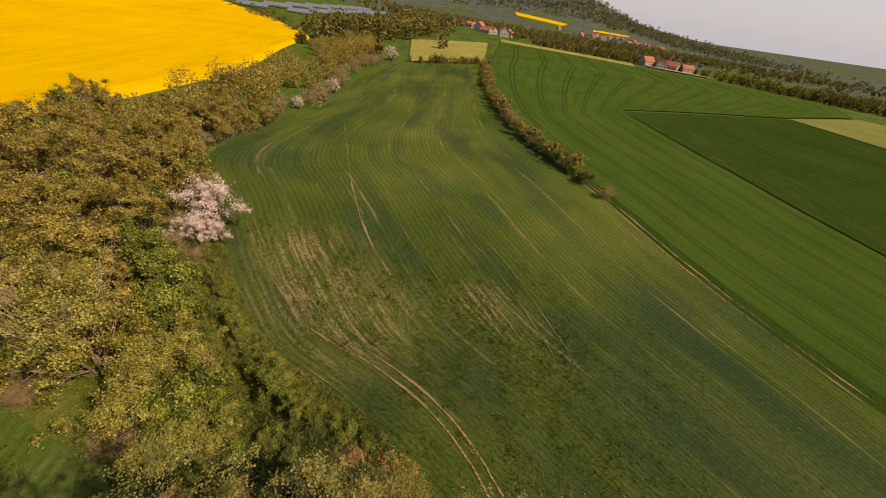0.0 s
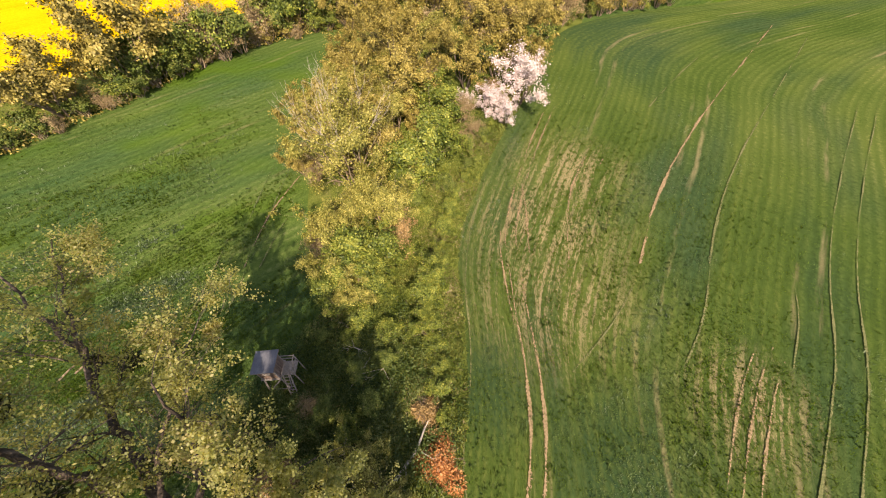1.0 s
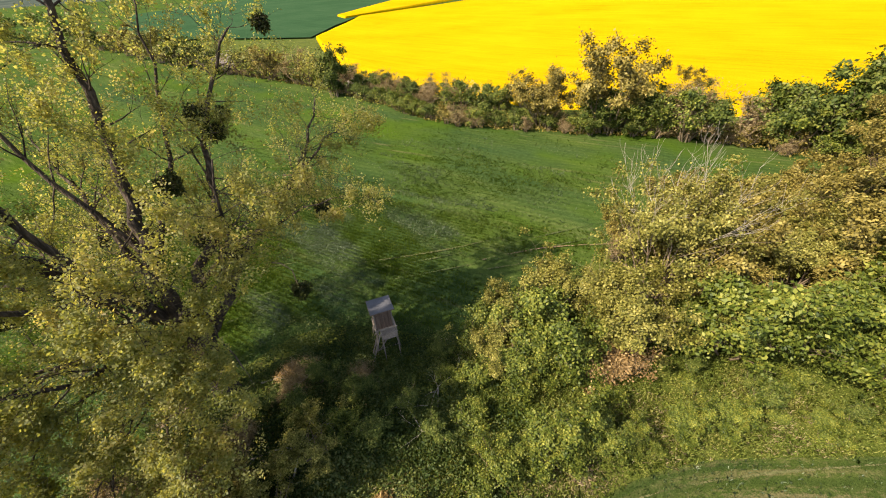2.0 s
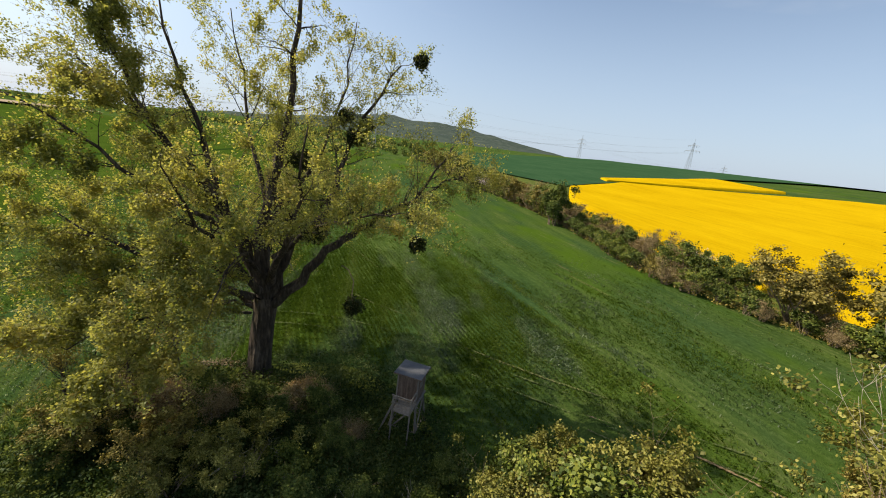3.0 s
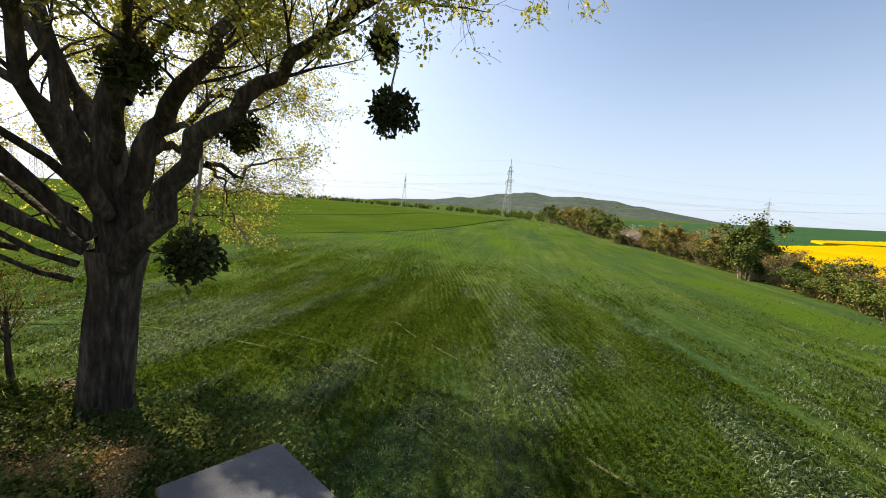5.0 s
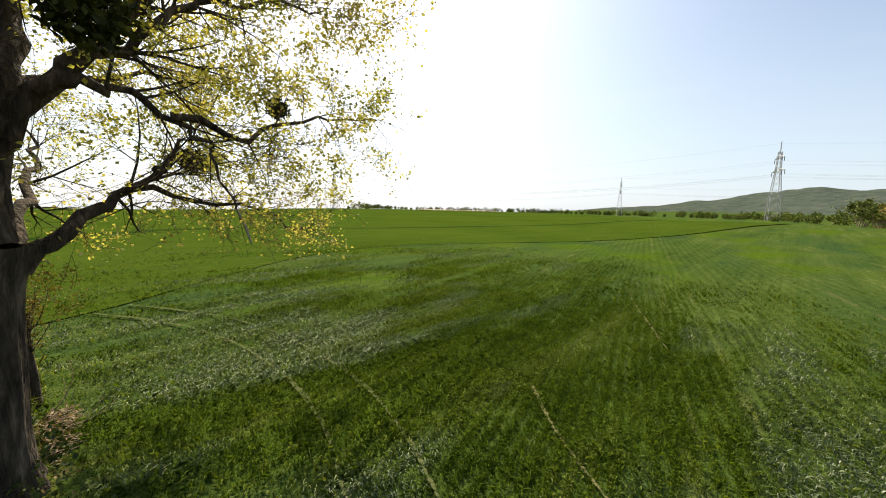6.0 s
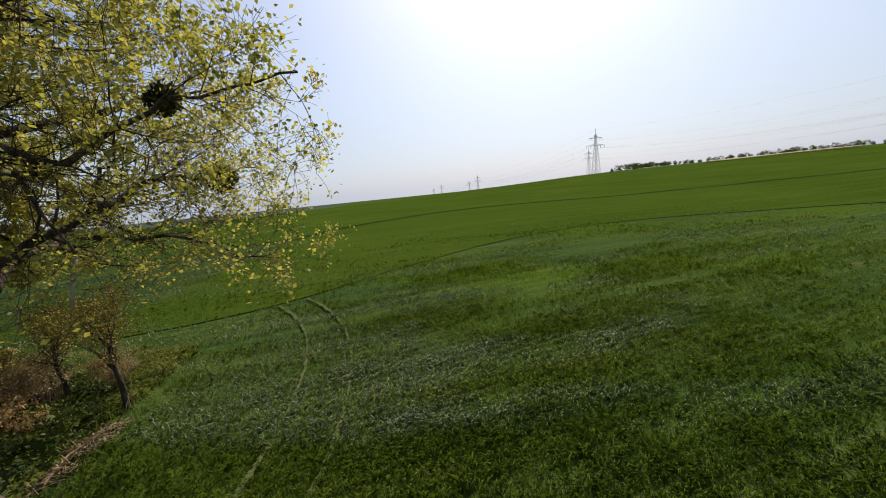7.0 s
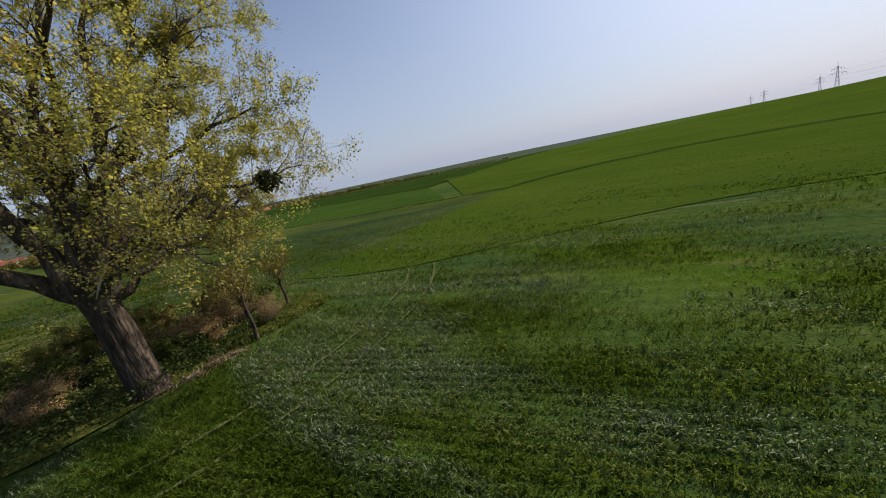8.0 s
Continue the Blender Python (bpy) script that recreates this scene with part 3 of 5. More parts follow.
def wheel_mark(points, wide, material, label, twin=0.0):
    """A worn line through the crop, a ribbon along the points; with twin, a second wheel's mark beside it."""
    line = rounded(points)
    for off in ((0.0, twin) if twin else (0.0,)):
        sides = ([], [])
        for i, (x, y) in enumerate(line):
            a, b = line[max(i - 1, 0)], line[min(i + 1, len(line) - 1)]
            d = math.dist(a, b)
            nx, ny = (b[1] - a[1]) / d, (a[0] - b[0]) / d
            for side, s in zip(sides, (-0.5, 0.5)):
                side.append((x + nx * (off + s * wide), y + ny * (off + s * wide)))
        total = length(line)
        ob = sheet("wheel_mark", np.linspace(0, 1, 3), np.linspace(0, 1, max(12, int(total / 0.7))),
                   lambda u, v: (lambda a, b: (a[0] + (b[0] - a[0]) * u, a[1] + (b[1] - a[1]) * u, land(a[0] + (b[0] - a[0]) * u, a[1] + (b[1] - a[1]) * u) + 0.125 + 0.0026 * max(math.hypot(*a) - 55, 0)))(along(sides[0], v), along(sides[1], v)),
                   material, lambda u, v: (u, v * total))
        tagged(ob, label, "wheel mark", kind="structure")


PALE, BARE = "pale wheel mark worn through the young wheat", "bare tan soil streak in the young wheat"
wheel_mark([(-22.2, 29.2), (-16.1, 22.9), (-11.4, 19.2), (-7.2, 17.1), (-4.2, 15.2), (-1.5, 12.8), (1.4, 11.4)], 0.42, M_WORN_PALE, PALE)
wheel_mark([(-26.8, 41.8), (-21.9, 35.1), (-14.2, 26.1), (-10.0, 23.7), (-6.1, 21.5), (-3.1, 20.0), (0.2, 17.9), (3.8, 14.5), (6.3, 10.7)], 0.66, M_WORN, PALE, 0.9)
wheel_mark([(-18.9, 40.0), (-15.4, 33.9), (-11.7, 30.1), (-8.8, 27.8)], 0.85, M_WORN, BARE)
wheel_mark([(-17.7, 41.5), (-16.1, 38.4)], 0.71, M_WORN, BARE)
wheel_mark([(-27.2, 87.4), (-20.6, 67.1), (-15.2, 51.4), (-10.6, 40.4), (-5.6, 32.4)], 0.72, M_WORN, BARE)
wheel_mark([(-22.0, 87.4), (-15.8, 69.3), (-9.3, 50.2), (-5.1, 41.0), (0.2, 32.8), (1.7, 28.7)], 0.47, M_WORN_PALE, PALE)
for dx in (0.0, 0.9, 1.9):
    wheel_mark([(3.1 + dx, 35.0 - dx * 0.3), (4.2 + dx, 31.2), (6.0 + dx, 27.4), (7.6 + dx, 24.4)], 0.59, M_WORN, BARE)
wheel_mark([(-15.8, 26.1), (-12.8, 23.6), (-9.8, 22.0), (-5.4, 19.9)], 0.59, M_WORN, BARE)
wheel_mark([(-19.6, 31.0), (-15.0, 28.2), (-11.0, 25.4)], 0.71, M_WORN, BARE)
wheel_mark([(-26.3, 68.6), (-24.0, 60.2), (-20.9, 51.2)], 0.59, M_WORN_PALE, PALE)
wheel_mark([(-5.0, 31.9), (-2.7, 26.3), (-1.7, 21.6)], 0.38, M_WORN_PALE, PALE)
wheel_mark([(-6.9, 73.7), (-0.3, 55.5), (3.7, 46.3), (8.0, 39.0), (10.0, 34.4), (14.0, 24.0)], 0.42, M_WORN_PALE, PALE, 1.8)
wheel_mark([(1.2, 42.1), (3.7, 38.6), (5.6, 34.4)], 0.42, M_WORN_PALE, PALE)
wheel_mark([(-31.5, 13.2), (-27.5, 8.4), (-23.7, 5.7), (-21.6, 4.5)], 0.71, M_WORN, BARE)
wheel_mark([(-26.4, 10.2), (-24.4, 8.1), (-21.0, 5.6)], 0.38, M_WORN_PALE, PALE)
wheel_mark([(-25.5, 3.9), (-21.9, 1.9), (-19.1, -0.1), (-15.0, -3.4)], 0.68, M_WORN_PALE, PALE)

wheel_mark(TRACK, 0.5, M_WORN_FAINT, "trodden pale wheel track along the field edge", 1.75)
wheel_mark([(-13.2, -6.4), (-11.0, -8.1), (-9.0, -9.5), (-7.4, -11.2)], 0.4, M_WORN_PALE, PALE)
wheel_mark([(-10.4, -17.0), (-8.4, -21.5), (-6.2, -26.0), (-4.0, -31.5)], 0.4, M_WORN_PALE, PALE)
wheel_mark([(x + 0.6, y) for x, y in NEAR_LANE[::3]], 0.85, M_WORN, "bare wheel track of the farm lane", -1.3)

# the rapeseed stands a metre high: a block with its own edge
def rape_block(name, east, west, label, height=1.15):
    us, vs = np.linspace(0, 1, 90), np.linspace(0, 1, 130)

    def place(u, v):
        a, b = along(east, v), along(west, v)
        x, y = a[0] + (b[0] - a[0]) * u, a[1] + (b[1] - a[1]) * u
        rim = min(smooth(0, 0.012, u), smooth(0, 0.004, v), smooth(0, 0.004, 1 - v))
        return (x, y, land(x, y) + rim * height + rim * 0.16 * noise.noise((x / 2.2, y / 2.2, 1)) + 0.002 * min(math.hypot(x, y), 900) * rim - 0.4 * (1 - rim))

    ob = sheet(name, us, vs, place, M_RAPE)
    return tagged(ob, label, "rapeseed field", kind="structure")


rape_block("field_rapeseed", RAPE_EAST, rounded([(-152, -188), (-380, -150), (-420, 60), (-330, 300), (-210, 336), (-116, 256)]), "rapeseed field in full yellow bloom")
rape_block("field_rapeseed_strip", [(-152, -193), (-300, -196)], [(-156, -206), (-330, -286)], "narrow block of yellow rapeseed behind a grass track")
rape_block("field_rapeseed_far", [(188, 1890), (187, 1790)], [(392, 1730), (352, 1630)], "distant strip of yellow rapeseed", 1.2)
rape_block("field_rapeseed_far_low", [(486, 1697), (476, 1657)], [(670, 1803), (665, 1785)], "thin distant strip of yellow rapeseed", 1.2)

# ---- plants ----
RNG = np.random.default_rng(7)


def tubes(lines, sides=5):
    """Joined tapered tubes: lines of (points, radii)."""
    verts, faces = [], []
    for pts, radii in lines:
        n = sides if max(radii) > 0.03 else 3
        pts = [Vector(p) for p in pts]
        base = len(verts)
        for i, (p, r) in enumerate(zip(pts, radii)):
            d = (pts[min(i + 1, len(pts) - 1)] - pts[max(i - 1, 0)]).normalized()
            side = d.cross(Vector((0.31, 0.95, 0.12))).normalized()
            up = d.cross(side)
            for k in range(n):
                a = 2 * math.pi * k / n
                verts.append(tuple(p + (side * math.cos(a) + up * math.sin(a)) * r))
        for i in range(len(pts) - 1):
            for k in range(n):
                a, b = base + i * n + k, base + i * n + (k + 1) % n
                faces.append((a, b, b + n, a + n))
        faces.append(tuple(base + (len(pts) - 1) * n + k for k in range(n)))
    return verts, faces


def unit(a):
    return a / np.maximum(np.linalg.norm(a, axis=1, keepdims=True), 1e-9)


def leaves(centres, size, flat=0.0, long=1.5, rng=RNG, heart=None, outward=1.1):
    """One small pointed quad for every centre; with a heart given, the leaves face away from it more or less."""
    c = np.asarray(centres, dtype=np.float64)
    n = len(c)
    a = rng.normal(size=(n, 3))
    a[:, 2] -= 0.6 * flat
    if heart is not None:
        face = unit(unit(c - np.asarray(heart)) * outward + rng.normal(size=(n, 3)) * 0.75)
        a -= (a * face).sum(1, keepdims=True) * face
        a = unit(a)
        b = np.cross(face, a)
    else:
        a = unit(a)
        b = rng.normal(size=(n, 3))
        b -= (a * b).sum(1, keepdims=True) * a
        b = unit(b)
    s = size * rng.uniform(0.6, 1.3, (n, 1))
    v = np.stack([c, c + a * s * 0.45 * long + b * s * 0.5, c + a * s * long, c + a * s * 0.45 * long - b * s * 0.5], 1).reshape(-1, 3)
    f = np.arange(4 * n).reshape(-1, 4)
    return v, f


def quick(name, v, f, material):
    """A mesh from arrays of points and quads (or triangles), made fast."""
    v, f = np.asarray(v, dtype=np.float32), np.asarray(f, dtype=np.int32)
    me = bpy.data.meshes.new(name)
    me.vertices.add(len(v))
    me.vertices.foreach_set("co", v.ravel())
    me.loops.add(f.size)
    me.loops.foreach_set("vertex_index", f.ravel())
    me.polygons.add(len(f))
    me.polygons.foreach_set("loop_start", np.arange(0, f.size, f.shape[1], dtype=np.int32))
    me.update(calc_edges=True)
    me.materials.append(material)
    return me


def part_mesh(name, me, parent, label=""):
    ob = new(name, me)
    ob.parent = parent
    if label:
        ob["label"] = label
    return ob


def rand_dir(rng, up=0.0):
    d = Vector(rng.normal(size=3))
    d.z += up
    return d.normalized()


def grow(lines, tips, start, way, reach, radius, level, rng, spread=0.75, up=0.15, kids=(4, 4, 3), droop=0.0):
    """A branch with its side branches; the points of the last level are kept as tips for the leaves."""
    n = 4 if level else 3
    pts, radii, p, d = [Vector(start)], [radius], Vector(start), Vector(way).normalized()
    for i in range(n):
        d = (d + rand_dir(rng) * 0.22 + Vector((0, 0, up * 0.35 - droop * 0.25 * (i + 1)))).normalized()
        p = p + d * reach / n
        pts.append(p.copy())
        radii.append(max(radius * (1 - 0.8 * (i + 1) / n), 0.004))
    lines.append((pts, radii))
    if level == 0:
        tips.extend(pts[1:])
        return
    for k in range(kids[level - 1]):
        i = rng.integers(1, len(pts)) if k else len(pts) - 1
        q = (d + rand_dir(rng, up) * spread).normalized()
        grow(lines, tips, pts[i], q, reach * rng.uniform(0.45, 0.7), max(radii[i] * 0.7, 0.006), level - 1, rng, spread, up, kids, droop)


def shrub(name, label, category, seed, height, radius, leaf, leaf_mat, count, stems=7, twig_mat=None, dead=0, lean=0.0, flat=0.0, clump=0.5, tight=0.7, gaps=-0.12):
    """A many-stemmed bush: stems from the root, forking twigs, and leaves in clumps round the twig ends."""
    rng = np.random.default_rng(seed)
    root = new(name)
    lines, tips = [], []
    for k in range(stems):
        a = 2 * math.pi * (k + rng.uniform(-0.3, 0.3)) / stems
        tilt = rng.uniform(0.1, 1.0) * radius / height
        d = Vector((math.cos(a) * tilt + lean, math.sin(a) * tilt, 1.0)).normalized()
        r0 = radius * 0.15
        grow(lines, tips, (math.cos(a) * r0, math.sin(a) * r0, -0.05), d, height * rng.uniform(0.5, 0.72), 0.02 + 0.014 * height, 2, rng, 0.85, 0.25, (3, 4))
    if dead:
        for k in range(dead):
            bare = []
            a = rng.uniform(0, 2 * math.pi)
            grow(bare, [], (math.cos(a) * radius * 0.5, math.sin(a) * radius * 0.5, height * 0.66), (math.cos(a) * 0.8, math.sin(a) * 0.8, 1.0), height * rng.uniform(0.26, 0.42), 0.028, 2, rng, 0.7, 0.3, (4, 4))
            v, f = tubes(bare, 4)
            part_mesh("dead_branch", grown("dead_branch", v, f, M_DEADWOOD), root, "bleached bare dead branch")
    v, f = tubes(lines, 5)
    part_mesh("trunk", grown("trunk", v, f, twig_mat or M_TWIG), root)
    tip = np.array([tuple(t) for t in tips])
    low = tip[:, 2] > height * 0.10
    tip = tip[low]
    knots = tip[rng.integers(0, len(tip), max(40, count // 95))]
    open_up = np.array([noise.noise((k[0] * 0.9 + seed, k[1] * 0.9, k[2] * 0.9)) for k in knots])
    knots = knots[open_up > gaps]
    pick = np.where(rng.uniform(size=(count, 1)) < tight, knots[rng.integers(0, len(knots), count)], tip[rng.integers(0, len(tip), count)])
    c = pick + rng.normal(size=(count, 3)) * clump * rng.uniform(0.35, 1.0, (count, 1)) * np.array([1, 1, 0.75])
    c[:, 2] = np.maximum(c[:, 2], 0.04)
    v, f = leaves(c, leaf, flat, rng=rng, heart=(0, 0, height * 0.35))
    part_mesh("crown", quick("crown", v, f, leaf_mat), root)
    return tagged(root, label, category)

# ---- the old poplar ----
def big_tree():
    rng = np.random.default_rng(21)
    root = new("poplar_tree")
    root.location = (-2.75, 0.5, land(-2.75, 0.5) - 0.1)
    o = Vector(root.location)
    trunk = [(-2.6, 0.5, -0.2), (-2.65, 0.5, 0.5), (-2.75, 0.5, 1.6), (-2.85, 0.45, 3.0), (-3.0, 0.4, 4.3), (-3.05, 0.35, 5.0)]
    limbs = [
        ([(-3.1, 0.5, 4.4), (-4.9, 0.8, 6.1), (-6.2, 0.9, 8.0), (-7.5, 0.9, 9.0), (-8.7, 0.9, 9.9), (-10.6, 0.9, 11.2), (-11.4, 0.7, 12.4), (-12.4, 0.6, 14.2)], 0.36),
        ([(-3.2, 0.4, 4.8), (-4.0, 0.5, 7.2), (-4.6, 0.5, 8.6), (-5.9, 0.6, 9.6), (-6.4, 0.2, 11.2), (-7.0, 0.0, 13.4), (-8.2, 0.3, 15.8), (-9.3, 0.8, 17.6)], 0.38),
        ([(-3.0, 0.3, 5.0), (-2.7, 0.3, 7.4), (-3.0, 0.3, 9.6), (-3.6, 0.2, 12.0), (-4.0, -0.2, 15.0), (-4.4, 0.2, 18.5), (-4.6, 0.5, 21.8)], 0.52),
        ([(-2.8, 0.2, 5.0), (-1.8, 0.0, 8.0), (-0.7, -0.2, 9.6), (0.6, -0.3, 11.2), (1.9, -0.2, 12.9), (3.0, 0.0, 14.6), (4.6, 0.3, 15.8)], 0.36),
        ([(-2.7, 0.3, 5.2), (-1.2, 0.4, 8.9), (-0.5, 0.6, 12.2), (0.2, 1.0, 15.2), (0.8, 1.2, 18.6)], 0.30),
        ([(-2.5, 0.3, 4.2), (-1.2, 0.0, 5.0), (0.5, -0.2, 5.9), (2.6, -0.2, 6.8), (4.8, -0.1, 7.6), (6.2, 0.2, 8.4)], 0.21),
        ([(-2.8, 0.1, 6.6), (-2.95, -0.6, 7.8), (-3.0, -1.2, 8.1), (-3.0, -1.8, 8.0), (-3.0, -2.5, 7.75), (-3.0, -3.2, 7.3), (-3.0, -3.45, 6.8), (-3.05, -3.75, 5.7)], 0.17),
        ([(-3.0, -2.5, 7.75), (-3.0, -4.0, 7.5), (-2.9, -5.4, 8.2), (-2.8, -7.0, 8.7), (-2.7, -8.2, 8.8)], 0.10),
        ([(-2.8, 0.1, 7.0), (-2.95, -0.5, 7.9), (-3.0, -1.0, 8.4), (-3.0, -1.8, 9.0), (-3.0, -2.7, 10.0), (-3.0, -3.4, 10.5), (-3.0, -4.9, 11.1), (-2.9, -6.2, 11.4)], 0.21),
        ([(-2.8, -0.1, 4.5), (-2.4, -0.8, 5.3), (-1.9, -1.5, 5.8), (-1.43, -2.0, 6.2), (-0.8, -2.6, 6.8), (-1.0, -3.0, 7.4), (-1.2, -3.6, 8.2)], 0.20),
        ([(-1.5, -1.9, 6.15), (-1.4, -3.2, 6.0), (-1.5, -4.4, 5.8), (-1.3, -5.4, 5.4), (-1.2, -6.3, 5.1)], 0.09),
        ([(-0.9, -2.5, 6.7), (0.2, -3.0, 7.1), (1.6, -3.7, 7.4), (2.6, -4.1, 7.6), (3.8, -4.6, 7.7)], 0.12),
        ([(-2.9, 0.1, 7.0), (-2.4, -2.2, 10.2), (-2.2, -4.4, 12.6), (-2.0, -6.4, 14.2)], 0.22),
        ([(-2.8, 0.8, 5.4), (-2.2, 2.8, 7.8), (-1.6, 4.4, 9.8), (-1.0, 5.6, 12.2)], 0.24),
        ([(-3.4, 0.9, 6.0), (-4.6, 3.0, 8.6), (-5.4, 4.2, 11.2), (-5.8, 4.8, 14.2)], 0.24),
        ([(-2.4, 0.7, 5.0), (-0.6, 2.4, 6.6), (1.8, 3.4, 8.2), (3.8, 3.6, 9.6)], 0.22),
        ([(-2.4, 1.0, 4.2), (-1.2, 2.8, 5.3), (0.6, 5.0, 5.9), (2.2, 6.4, 5.2)], 0.09),
        ([(-2.4, 0.9, 4.6), (-1.8, 3.0, 5.8), (-1.5, 5.0, 6.2), (-1.2, 6.4, 5.2)], 0.10),
        ([(-2.8, 0.9, 6.5), (-3.0, 3.4, 8.4), (-3.4, 5.6, 8.9), (-3.3, 7.6, 8.0)], 0.13),
        ([(-3.5, 0.8, 7.4), (-5.8, 2.4, 9.6), (-8.0, 3.8, 10.6), (-9.6, 5.0, 11.2)], 0.15),
        ([(-10.2, 0.9, 10.9), (-12.2, 1.1, 12.3), (-13.8, 1.3, 13.2), (-14.8, 1.4, 13.3)], 0.085),
        ([(-1.6, 1.6, 5.0), (0.2, 4.2, 5.9), (1.6, 5.4, 5.2), (2.2, 6.0, 3.8)], 0.08),
        ([(-1.6, 3.0, 5.7), (-0.6, 5.6, 5.9), (0.0, 6.8, 5.0), (0.2, 7.2, 3.6)], 0.07),
        ([(-2.0, 1.4, 5.4), (1.0, 2.6, 6.6), (3.0, 3.4, 6.0), (4.0, 3.8, 4.4)], 0.10),
        ([(-3.4, 0.3, 9.6), (-5.6, -0.6, 13.0), (-6.6, -1.0, 16.5), (-7.0, -0.8, 19.5)], 0.16),
        ([(-3.2, 0.3, 9.0), (-1.8, -1.5, 13.0), (-1.2, -2.4, 16.5), (-0.6, -2.6, 19.5)], 0.17),
        ([(-1.0, 0.5, 10.0), (1.4, 1.5, 13.6), (2.4, 1.9, 16.6), (3.0, 2.0, 18.6)], 0.15),
        ([(-1.9, 0.0, 8.0), (0.6, -1.8, 9.2), (2.4, -3.2, 10.0), (3.5, -4.1, 10.5)], 0.15),
        ([(-2.0, 0.7, 6.0), (0.4, 1.8, 7.4), (2.8, 2.2, 8.0), (4.6, 2.4, 7.4)], 0.14),
        ([(-1.6, 0.4, 8.2), (1.2, 2.6, 11.0), (3.0, 3.6, 13.0), (4.4, 4.2, 14.0)], 0.16),
    ]
    tips = []

    def sway(pts, amount):
        """More points along a limb, with small bends."""
        out = []
        for a, b in zip(pts, pts[1:]):
            for k in range(3):
                f = k / 3
                p = Vector(a).lerp(Vector(b), f)
                out.append(p + (rand_dir(rng) * amount if (k or out) else Vector()))
        return out + [Vector(pts[-1])]

    def within(p):
        """The crown's outline: it leans out low towards the north and narrows upwards."""
        if p.y < -8.6 or p.x < -15.4 + 0.42 * max(p.z - 12.0, 0.0) or (p.x < -13.0 and p.z < 11.2) or (p.x < -8.5 and p.z < 8.2) or (p.y > 2.5 and p.z < 4.3):
            return False
        return p.y < 9.4 - 0.5 * max(p.z - 7.0, 0.0) and p.z < 20.5 - 0.35 * max(-5.0 - p.x, 0.0) and not (p.z > 14.5 and p.y > 2.6) and (p.x > -10.2 or p.z > 9.2) and not (p.x < -3.3 and p.y > 1.3 and p.z < 9.6) and not (p.y < -2.0 and p.z < 4.4)

    grown_on = set()

    def key(p):
        return (round(p[0], 4), round(p[1], 4), round(p[2], 4))

    for pts, r in limbs:
        wood = []
        line = [p - o for p in sway(pts, 0.15)]
        n = len(line)
        radii = [max(r * (1 - 0.9 * (i / (n - 1)) ** 0.7), 0.025) for i in range(n)]
        wood.append((line, radii))
        for i in range(max(3, int(n * (0.38 if r > 0.15 else 0.25))), n):
            share = i / (n - 1)
            d = (line[i] - line[i - 1]).normalized()
            for k in range(2 if i == n - 1 or line[i].z > 8.5 or rng.uniform() < 0.45 else 1):
                out = Vector((line[i].x, line[i].y, 0)).normalized() * 0.4
                q = (d * 0.6 + rand_dir(rng, 0.1) * 0.95 + out).normalized()
                grow(wood, tips, line[i], q, rng.uniform(1.7, 3.3) * (1 - 0.25 * share) * (1.0 if r > 0.15 else 0.75), min(radii[i] * 0.36, 0.042) + 0.003, 2, rng, 0.95, 0.16, (5, 5), 0.08)
        held = [wood[0]]
        on_limb = {key(p) for p in line}
        for w in wood[1:]:
            if key(w[0][0]) in on_limb and within(w[0][-1] + o):
                held.append(w)
                on_limb |= {key(p) for p in w[0]}
        grown_on |= on_limb
        wood = held
        v, f = tubes(wood, 8)
        part_mesh("limb", grown("limb", v, f, M_BARK), root)
    # the trunk: fluted, flaring at the root
    tv, tf, n = [], [], 28
    line = [Vector(p) - o for p in sway(trunk, 0.0)]
    for i, p in enumerate(line):
        k = i / (len(line) - 1)
        r = 0.56 + 0.34 * math.exp(-k * 7) + 0.10 * smooth(0.75, 1.0, k)
        for j in range(n):
            a = 2 * math.pi * j / n
            rr = r * (1 + 0.07 * math.sin(5 * a + 2 * k) + 0.05 * math.sin(11 * a) + 0.05 * noise.noise((math.cos(a) * 2, math.sin(a) * 2, k * 5)) + 0.16 * math.exp(-k * 9) * math.sin(6 * a))
            tv.append((p.x + math.cos(a) * rr, p.y + math.sin(a) * rr, p.z))
    for i in range(len(line) - 1):
        for j in range(n):
            a, b = i * n + j, i * n + (j + 1) % n
            tf.append((a, b, b + n, a + n))
    part_mesh("trunk", grown("trunk", tv, tf, M_BARK), root, "thick furrowed grey-brown trunk")
    tip = np.array([tuple(t) for t in tips])
    keep = np.array([key(p) in grown_on and within(Vector(p) + o) for p in tip])
    tip = tip[keep]
    count = 245000
    full = np.array([0.20 + 0.16 * smooth(7.0, 11.0, p[2]) + 0.20 * smooth(12.0, 15.0, p[2]) if p[1] + o.y < 1.0 else 0.60 + 1.1 * smooth(-5.5, -2.0, p[0] + o.x) for p in tip]) * np.where((tip[:, 0] + o.x < -8.0) & (tip[:, 2] > 11.0), 0.85, 1.0)  # the low southern limbs are the barest
    ball = np.array([2.5, -4.0, 7.35]) - np.array(o)
    full = full * np.where(np.linalg.norm(tip - ball, axis=1) < 1.2, 0.2, 1.0)
    full = full * np.array([0.14 + smooth(-0.15, 0.25, noise.noise((p[0] * 0.85, p[1] * 0.85, p[2] * 0.85))) for p in tip])  # tufts and gaps
    share = full * rng.exponential(1.0, len(tip)) ** 1.2  # some twigs are thick with leaves, others nearly bare
    c = tip[rng.choice(len(tip), count, p=share / share.sum())] + rng.normal(size=(count, 3)) * np.array([0.11, 0.11, 0.14])
    v, f = leaves(c, 0.076, 0.0, 1.35, rng, heart=(0, 0, -80), outward=0.65)
